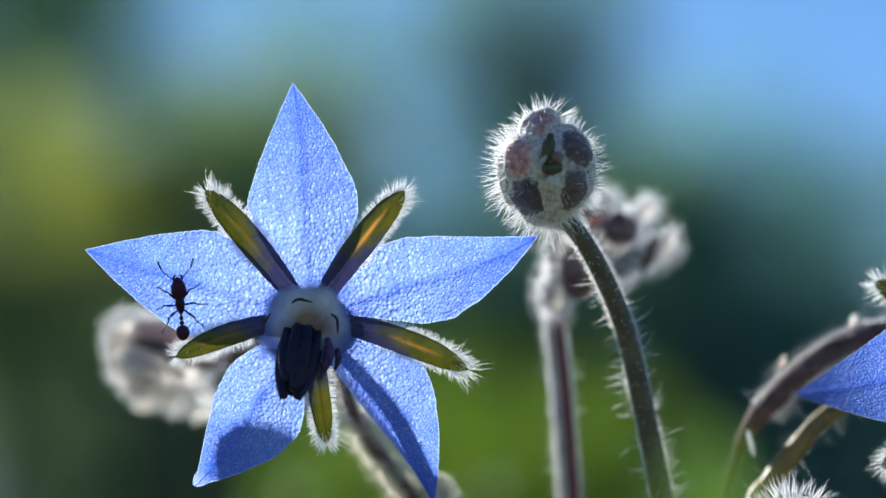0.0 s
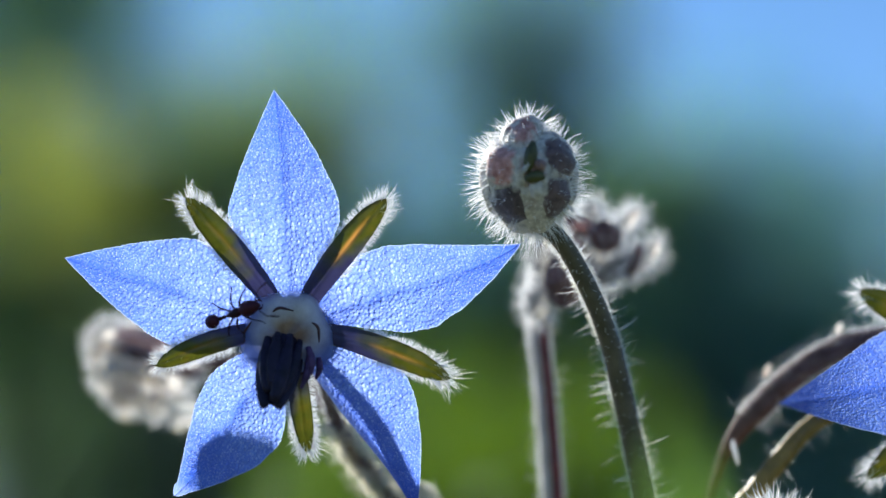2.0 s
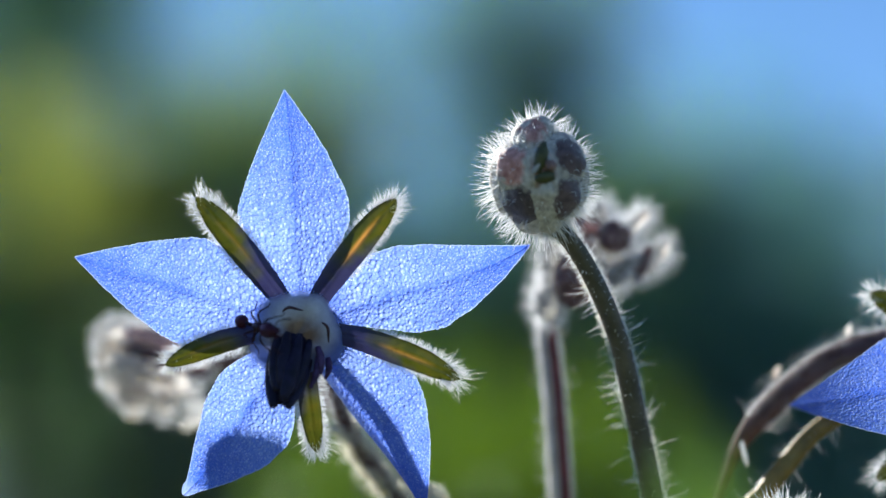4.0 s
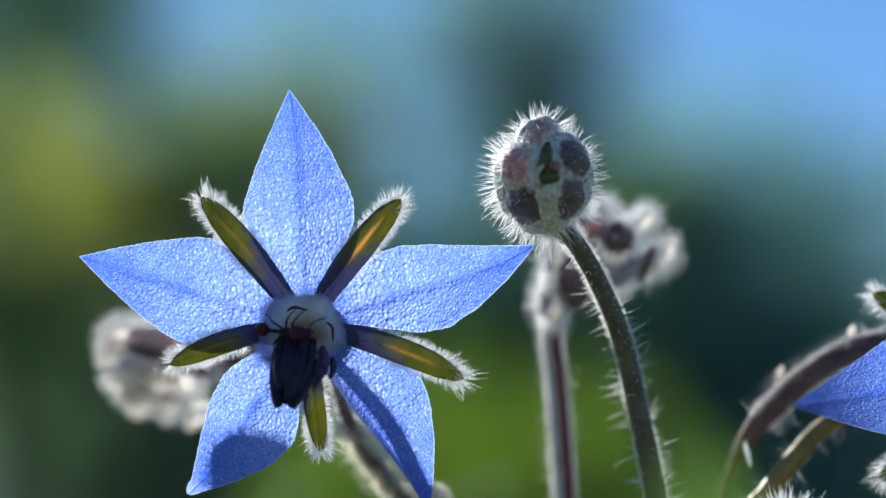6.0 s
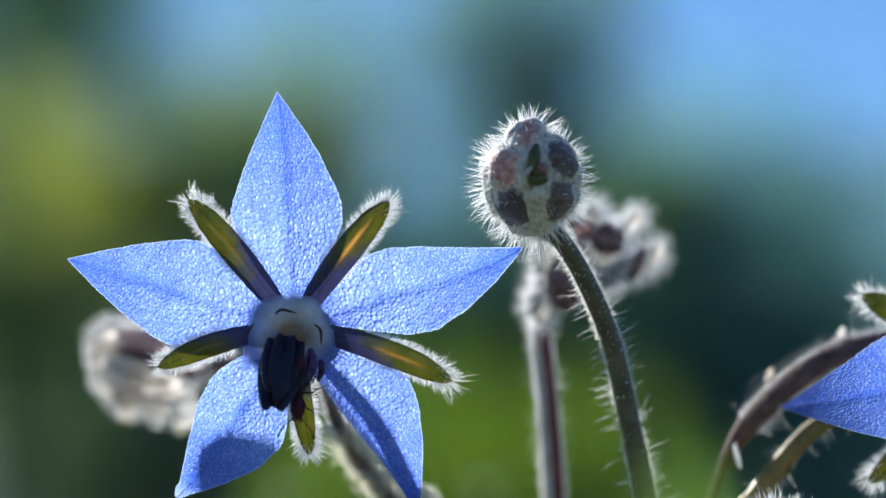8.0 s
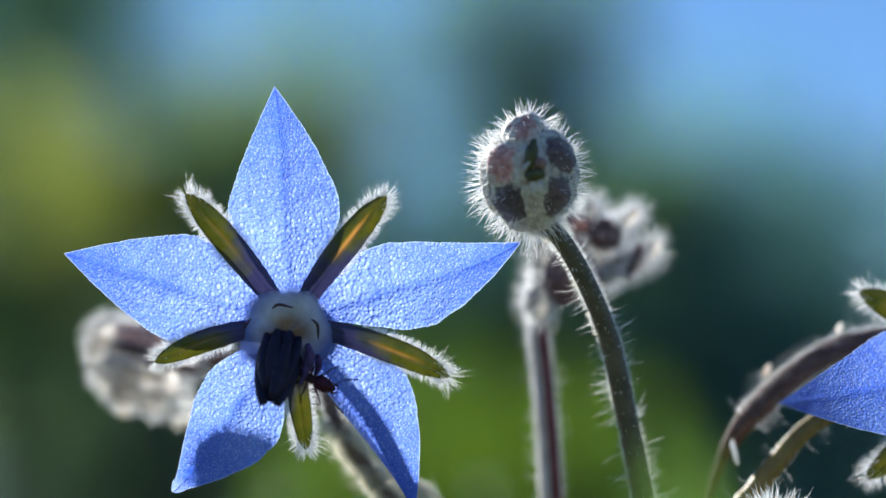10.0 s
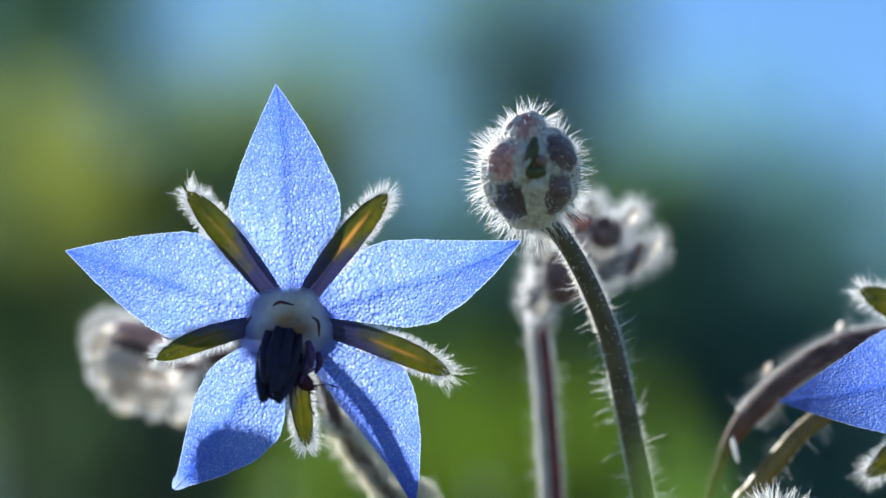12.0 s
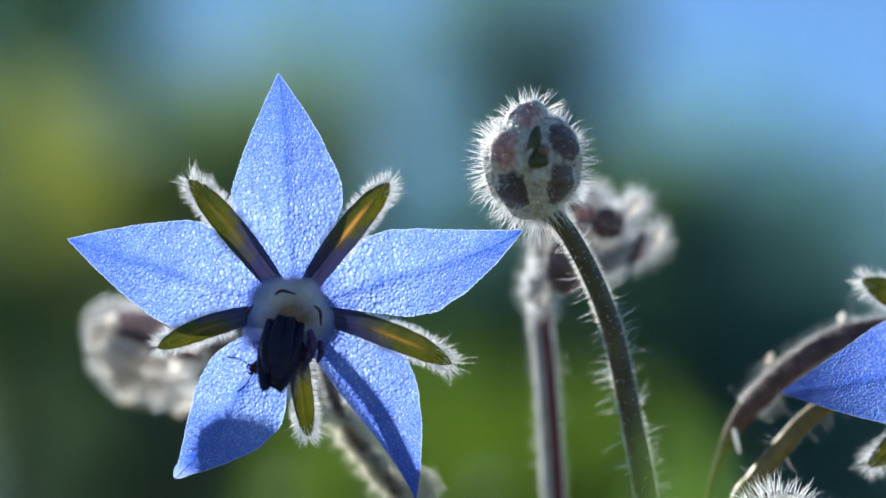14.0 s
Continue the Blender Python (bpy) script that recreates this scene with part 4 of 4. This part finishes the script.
# ---- the tip of the round bud: a green slit and two pink folds ----
def bud_tip(bud, c):
    for name, at, size, lean, material in (
            ("petal_slit", (0.0, -2.92, 0.95), (0.38, 0.40, 1.0), 10, BUD_GREEN),
            ("fold", (0.55, -3.0, 0.45), (0.40, 0.35, 0.36), 20, BUD_PINK),
            ("fold", (0.25, -3.05, -0.25), (0.62, 0.3, 0.36), -10, BUD_GREEN),
            ("fold", (0.35, -2.82, -1.0), (0.40, 0.3, 0.55), 0, BUD_SKIN),
            ("fold", (-0.25, -3.05, 0.35), (0.16, 0.25, 0.5), 35, BUD_PALE)):
        bm = bmesh.new()
        blob(bm, Vector(c) + Vector(at), size, pose(0, 0, 0, 0, lean, 0), 0.25, 1.6, 3)
        part(name, bm, material, bud)


bud_tip(ROUND_BUD, (6.35, -0.5, 5.09))

# ---- the second flower ----
borage_flower(
    "blue borage flower half seen beside bent stalks", (35.35, -3.0, -5.79),
    (
        (196.0, 13.2, 3.9, 3.9, 0.0, 9.5, 0.0),
        (247.0, 13.2, 3.5, 3.3, 0.0, 0.3, 0.0),
        (330.0, 13.5, 3.5, 3.5, 0.0, 0.3, 0.0),
        (42.0, 13.5, 3.5, 3.5, 0.0, 0.3, 0.0),
        (112.0, 12.5, 3.0, 3.0, 0.0, 0.3, 0.0),
    ),
    (
        (158.0, 10.1, 0.95, 0.02, 0.6),
        (220.5, 11.6, 0.9, 0.0, 1.2),
        (294.0, 9.0, 0.9, 0.0, 0.2),
        (6.0, 9.0, 0.9, 0.0, 0.2),
        (79.0, 9.0, 0.9, 0.0, 0.2),
    ),
    (-0.8, -2.6, -3.2),
    [(36.23, 1.0, -6.49), (33.20, 5.0, -8.30), (28.60, 7.5, -9.18), (25.0, 7.0, -10.85), (22.85, 6.5, -13.00), (21.20, 6.2, -15.10), (19.85, 6.0, -17.60)] + to_ground(18, 6, -20, 24, 70),
    (24, 70), STEM_OLIVE, 102, 330, 0.54, (0.1, 0.75), 0.32, 4, 0.1, 0.013, 0, 0.4)


def bent_stalk():
    """A brown arching stalk that passes behind the second flower."""
    rng = random.Random(301)
    ob = thing("bent_stalk", foot(22, 85), "brown downy borage stalk bent into an arch", "stalk")
    pts = bez([(33.97, 8.4, -6.38), (31.97, 8.4, -5.45), (29.22, 8.4, -5.45), (26.66, 8.4, -6.12), (24.25, 8.4, -7.55), (22.15, 8.4, -9.40), (20.35, 8.6, -11.5), (19.35, 11.0, -14.3), (18.9, 15.0, -18.6)] + to_ground(18.6, 16.0, -20.5, 22, 85), 70)
    bm = bmesh.new()
    tube(bm, pts, lambda f: 0.82 - 0.46 * min(1.0, max(0.0, (f - 0.45) / 0.12)), 14)
    stem = part("stem", bm, STEM_BROWN, ob)
    part("bristles", hair_mesh(coat(pts, 0.80, 6000, 560, 1.3, rng, (0, 0.47), 0.40, 0.45), 0.009, rng), HAIR, stem, "white bristles", "stuff")
    bm = bmesh.new()
    blob(bm, (20.05, 7.6, -12.7), (0.16, 0.2, 0.85), pose(0, 0, 0, 0, -14, 0), 0.25, 2.0)
    part("stipule", bm, HAIR, ob, "papery pale scale")
    for x, z, lean, long in ((22.25, -7.4, -62, 0.48), (26.9, -4.7, -75, 0.36), (30.7, -3.9, -80, 0.42)):
        bm = bmesh.new()
        blob(bm, (x, 8.2, z), (long, 0.05, 0.24), pose(0, 0, 0, 0, lean, 0), 0.5, 2.5)
        part("scale", bm, BUD_VEIL, ob, "thin papery scale on the stalk")


bent_stalk()


def near_leaf():
    """A broad leaf close to the lens, far out of focus."""
    ob = thing("borage_leaf", foot(9, -66), "green borage leaf close to the lens", "leaf")
    c = Vector((9.15, -62.0, -6.1))
    bm = bmesh.new()
    grid = []
    for i in range(25):
        u = i / 24
        w = 2.2 * math.sin(min(1.0, u * 1.1 + 0.02) * math.pi / 2) ** 0.9
        grid.append([bm.verts.new(c + Vector((w * s + 0.25 * u * u, 0.7 * abs(s) * w + 0.1 * noise.noise(Vector((s * 3, u * 6, 0))), -9 * u))) for s in [k / 8 - 1 for k in range(17)]])
    for a, b in zip(grid, grid[1:]):
        for k in range(16):
            bm.faces.new((a[k], b[k], b[k + 1], a[k + 1]))
    blade = part("blade", bm, LEAF_GREEN, ob)
    bm = bmesh.new()
    start = c + Vector((0.2, 0.1, -8.5))
    pts = bez([c + Vector((0, 0.3, -2)), c + Vector((0.1, 0.2, -5)), start] + [start.lerp(PLANT.inverted() @ foot(9, -66), f) for f in (0.1, 0.25, 0.5, 0.75, 1.01)], 40)
    tube(bm, pts, lambda f: 0.3 + 0.6 * f, 10)
    part("leaf_stalk", bm, STEM, ob)


near_leaf()


def glint_bud(x, y, z, root, seed):
    """A small pale bud shape, added low behind the flowers to blur into the disc of a dew glint."""
    rng = random.Random(seed)
    ob = thing("glint_bud", foot(*root), "pale bud-shaped stand-in for a blurred dew glint", "flower bud", "borage buds")
    c = Vector((x, y, z))
    bm = bmesh.new()
    blob(bm, c, (0.9, 0.9, 1.15), None, 0.15, 1.5)
    calyx = part("calyx", bm, GLINT_GREEN, ob)
    part("bristles", hair_mesh(blob_hairs(c, (0.9, 0.9, 1.15), 120, 0.6, rng), 0.02, rng), HAIR, calyx, "white bristles", "stuff")
    bm = bmesh.new()
    pts = bez([c - Vector((0, 0, 0.9)), c - Vector((0.3, -0.5, 6))] + to_ground(x, y, z - 8, *root), 30)
    tube(bm, pts, lambda f: 0.4 + 0.3 * f, 8)
    part("stem", bm, STEM, ob)


# Two added bodies whose blur stands in for glints of dew.
glint_bud(6.3, 140.0, -29.5, (10, 230), 71)
glint_bud(-18.4, 140.0, -30.2, (-22, 230), 72)


# ---- the ant ----
def ant_limb(points, radii, sides=7):
    bm = bmesh.new()
    tube(bm, bez(points, 14), radii, sides)
    return bm


def build_ant():
    """A small red-brown ant, head along +x and back along +z, in millimetres about its waist."""
    ob = tagged(new("ant"), "small dark red-brown ant crawling over the flower", "ant")
    small = Matrix.Scale(0.001, 4)

    def piece(name, bm, material, label=""):
        return part(name, bm, material, ob, label, place=small)

    bm = bmesh.new()
    for v in blob(bm, (0, 0, 0), (0.74, 0.47, 0.42), None, 0.05):
        v.co.y *= 1.0 - 0.2 * (v.co.x / 0.78)
        v.co.x += 1.42
    head = piece("head", bm, ANT_RED, "glossy red-brown head")
    for side in (-1, 1):
        bm = bmesh.new()
        blob(bm, (1.58, side * 0.39, 0.14), (0.12, 0.07, 0.11), None, 0.0, 1.0, 2)
        part("eye", bm, ANT_BODY, head, "black eye", place=small)
        part("mandible", ant_limb([Vector((1.98, side * 0.26, -0.08)), Vector((2.18, side * 0.24, -0.12)), Vector((2.28, side * 0.06, -0.14))],
                                  lambda f: 0.09 * (1 - 0.7 * f)), ANT_RED, head, place=small)
        piece("antenna", ant_limb([Vector((1.95, side * 0.2, 0.08)), Vector((2.3, side * 0.55, 0.35)), Vector((2.6, side * 0.85, 0.35)), Vector((3.2, side * 1.1, 0.1))],
                                  lambda f: 0.032 + 0.022 * (f > 0.75)), ANT_BODY)
    bm = bmesh.new()
    for v in blob(bm, (0.42, 0, 0.02), (0.60, 0.25, 0.28), None, 0.06):
        v.co.y *= 1.0 + 0.25 * math.sin((v.co.x - 0.1) * 3.0)
    piece("thorax", bm, ANT_BODY)
    bm = bmesh.new()
    blob(bm, (-0.38, 0, 0.02), (0.17, 0.13, 0.20), None, 0.0, 1.0, 2)
    blob(bm, (-0.68, 0, 0.02), (0.16, 0.14, 0.17), None, 0.0, 1.0, 2)
    tube(bm, [Vector((-0.9, 0, 0)), Vector((-0.5, 0, 0)), Vector((-0.1, 0, 0))], 0.07, 8)
    piece("waist", bm, ANT_BODY)
    bm = bmesh.new()
    for v in blob(bm, (0, 0, 0), (0.48, 0.43, 0.40), None, 0.03):
        v.co.y *= 1.0 + 0.12 * v.co.x
        v.co.z *= 1.0 + 0.12 * v.co.x
        v.co.x -= 1.28
    piece("gaster", bm, ANT_RED, "rounded shiny gaster")
    legs = []
    for side in (-1, 1):
        for k, (hip, fan) in enumerate(((0.78, 40), (0.42, -4), (0.10, -48))):
            long = 1.22 + 0.25 * (k == 2)
            bm = ant_limb([Vector((0, 0, 0)), Vector((0.06, side * 0.36, 0.34)), Vector((0.10, side * 0.70, 0.36)), Vector((0.0, side * 0.94, -0.05)),
                           Vector((0, side * long, -0.42)), Vector((-0.08, side * (long + 0.22), -0.46))],
                          lambda f: 0.060 * (1 - 0.55 * f) + 0.024 * math.exp(-((f - 0.3) * 7) ** 2))
            leg = piece("leg", bm, ANT_BODY)
            leg.location = (hip * 0.001, side * 0.00022, -0.0001)
            legs.append((leg, hip, side, fan))
    return ob, legs


ANT, LEGS = build_ant()

# seconds; place in plant millimetres; heading across the view and dip away from the eye, degrees
ANT_ROWS = (
    (0.0, -16.08, -1.4, -3.85, 95.6, 0.0),
    (0.2, -15.75, -1.4, -3.47, 87.9, 0.0),
    (0.4, -15.78, -1.4, -2.88, 89.6, 0.0),
    (0.6, -15.68, -1.4, -3.06, 73.8, 0.0),
    (0.8, -14.66, -1.4, -3.14, 65.2, 0.0),
    (1.0, -14.69, -1.4, -3.37, 59.9, 0.0),
    (1.2, -13.98, -1.4, -3.69, 42.3, 0.0),
    (1.5, -13.28, -1.45, -3.64, 24.4, -2.3),
    (1.8, -12.78, -1.5, -3.66, 22.0, -5.0),
    (2.0, -11.87, -1.7, -3.51, 20.1, -22.0),
    (2.2, -11.57, -1.7, -3.59, 12.4, -28.0),
    (2.5, -11.15, -1.75, -3.8, 1.9, -45.3),
    (3.0, -11.27, -1.85, -4.0, -15.0, -50.8),
    (3.6, -11.09, -1.9, -4.16, -15.3, -47.9),
    (4.4, -10.83, -2.0, -4.17, -15.0, -44.1),
    (5.3, -10.56, -2.1, -4.22, -13.2, -39.1),
    (5.5, -10.03, -2.25, -4.27, -13.3, -29.6),
    (5.7, -9.78, -2.3, -4.34, -3.1, -23.2),
    (6.1, -9.63, -2.25, -4.54, -4.2, -27.6),
    (6.5, -9.57, -2.25, -4.52, 4.8, -26.8),
    (6.9, -9.06, -2.35, -4.64, -10.0, -2.5),
    (7.1, -8.42, -2.35, -4.6, -22.3, -2.1),
    (7.3, -7.75, -2.35, -5.31, -46.9, -1.9),
    (7.5, -7.53, -2.25, -5.84, -51.1, 2.3),
    (7.7, -7.58, -2.1, -7.17, -63.3, 4.6),
    (8.0, -7.79, -1.9, -7.64, -92.8, 5.2),
    (8.2, -7.94, -1.9, -8.23, -118.1, 5.2),
    (8.9, -7.78, -1.6, -8.15, -94.8, 0.0),
    (9.6, -7.37, -1.55, -7.66, -45.9, -3.0),
    (10.3, -7.39, -1.5, -7.19, -16.2, -5.7),
    (10.5, -7.66, -1.5, -7.1, -33.2, -6.0),
    (11.0, -7.98, -1.5, -7.0, -58.2, -5.7),
    (11.5, -8.08, -1.5, -6.85, -49.0, -5.8),
    (12.0, -8.40, -1.45, -7.02, -40.5, -3.1),
    (12.5, -8.52, -1.4, -7.0, -84.8, 0.0),
    (13.0, -8.24, -1.4, -7.04, -120.5, 0.0),
    (13.5, -8.49, -1.4, -7.3, -135.9, 0.0),
    (14.0, -8.71, -1.5, -7.28, -163.8, -6.1),
)


def ant_pose(x, y, z, heading, dip):
    h, p = radians(heading), radians(dip)
    fwd = Vector((math.cos(h) * math.cos(p), math.sin(p), math.sin(h) * math.cos(p)))
    up = Vector((0, -1, 0))
    side = up.cross(fwd).normalized()
    up = fwd.cross(side)
    m = Matrix((fwd, side, up)).transposed().to_4x4()
    at = PLANT @ Vector((x, y, z))
    turn = PLANT.to_quaternion().to_matrix().to_4x4() @ m
    return Matrix.LocRotScale(at, turn.to_quaternion(), None)


def motions():
    """The ant's way over the flower, and the swing of its legs."""
    walk(ANT, [(t, ant_pose(*row)) for t, *row in ANT_ROWS])
    for leg, hip, side, fan in LEGS:
        phase = 0.0 if (side > 0) == (fan in (40, -48)) else math.pi
        rows = []
        for k in range(85):
            t = min(14.0, k / 6)
            brisk = 16 if t < 3.2 or 5.2 < t < 8.4 else 7
            swing = fan + brisk * math.sin(t * 2 * math.pi * 1.3 + phase)
            lift = 6 * math.cos(t * 2 * math.pi * 1.3 + phase)
            rows.append((t, pose(hip * 0.001, side * 0.00022, -0.0001, side * lift, 0, -side * swing)))
        walk(leg, rows)


motions()
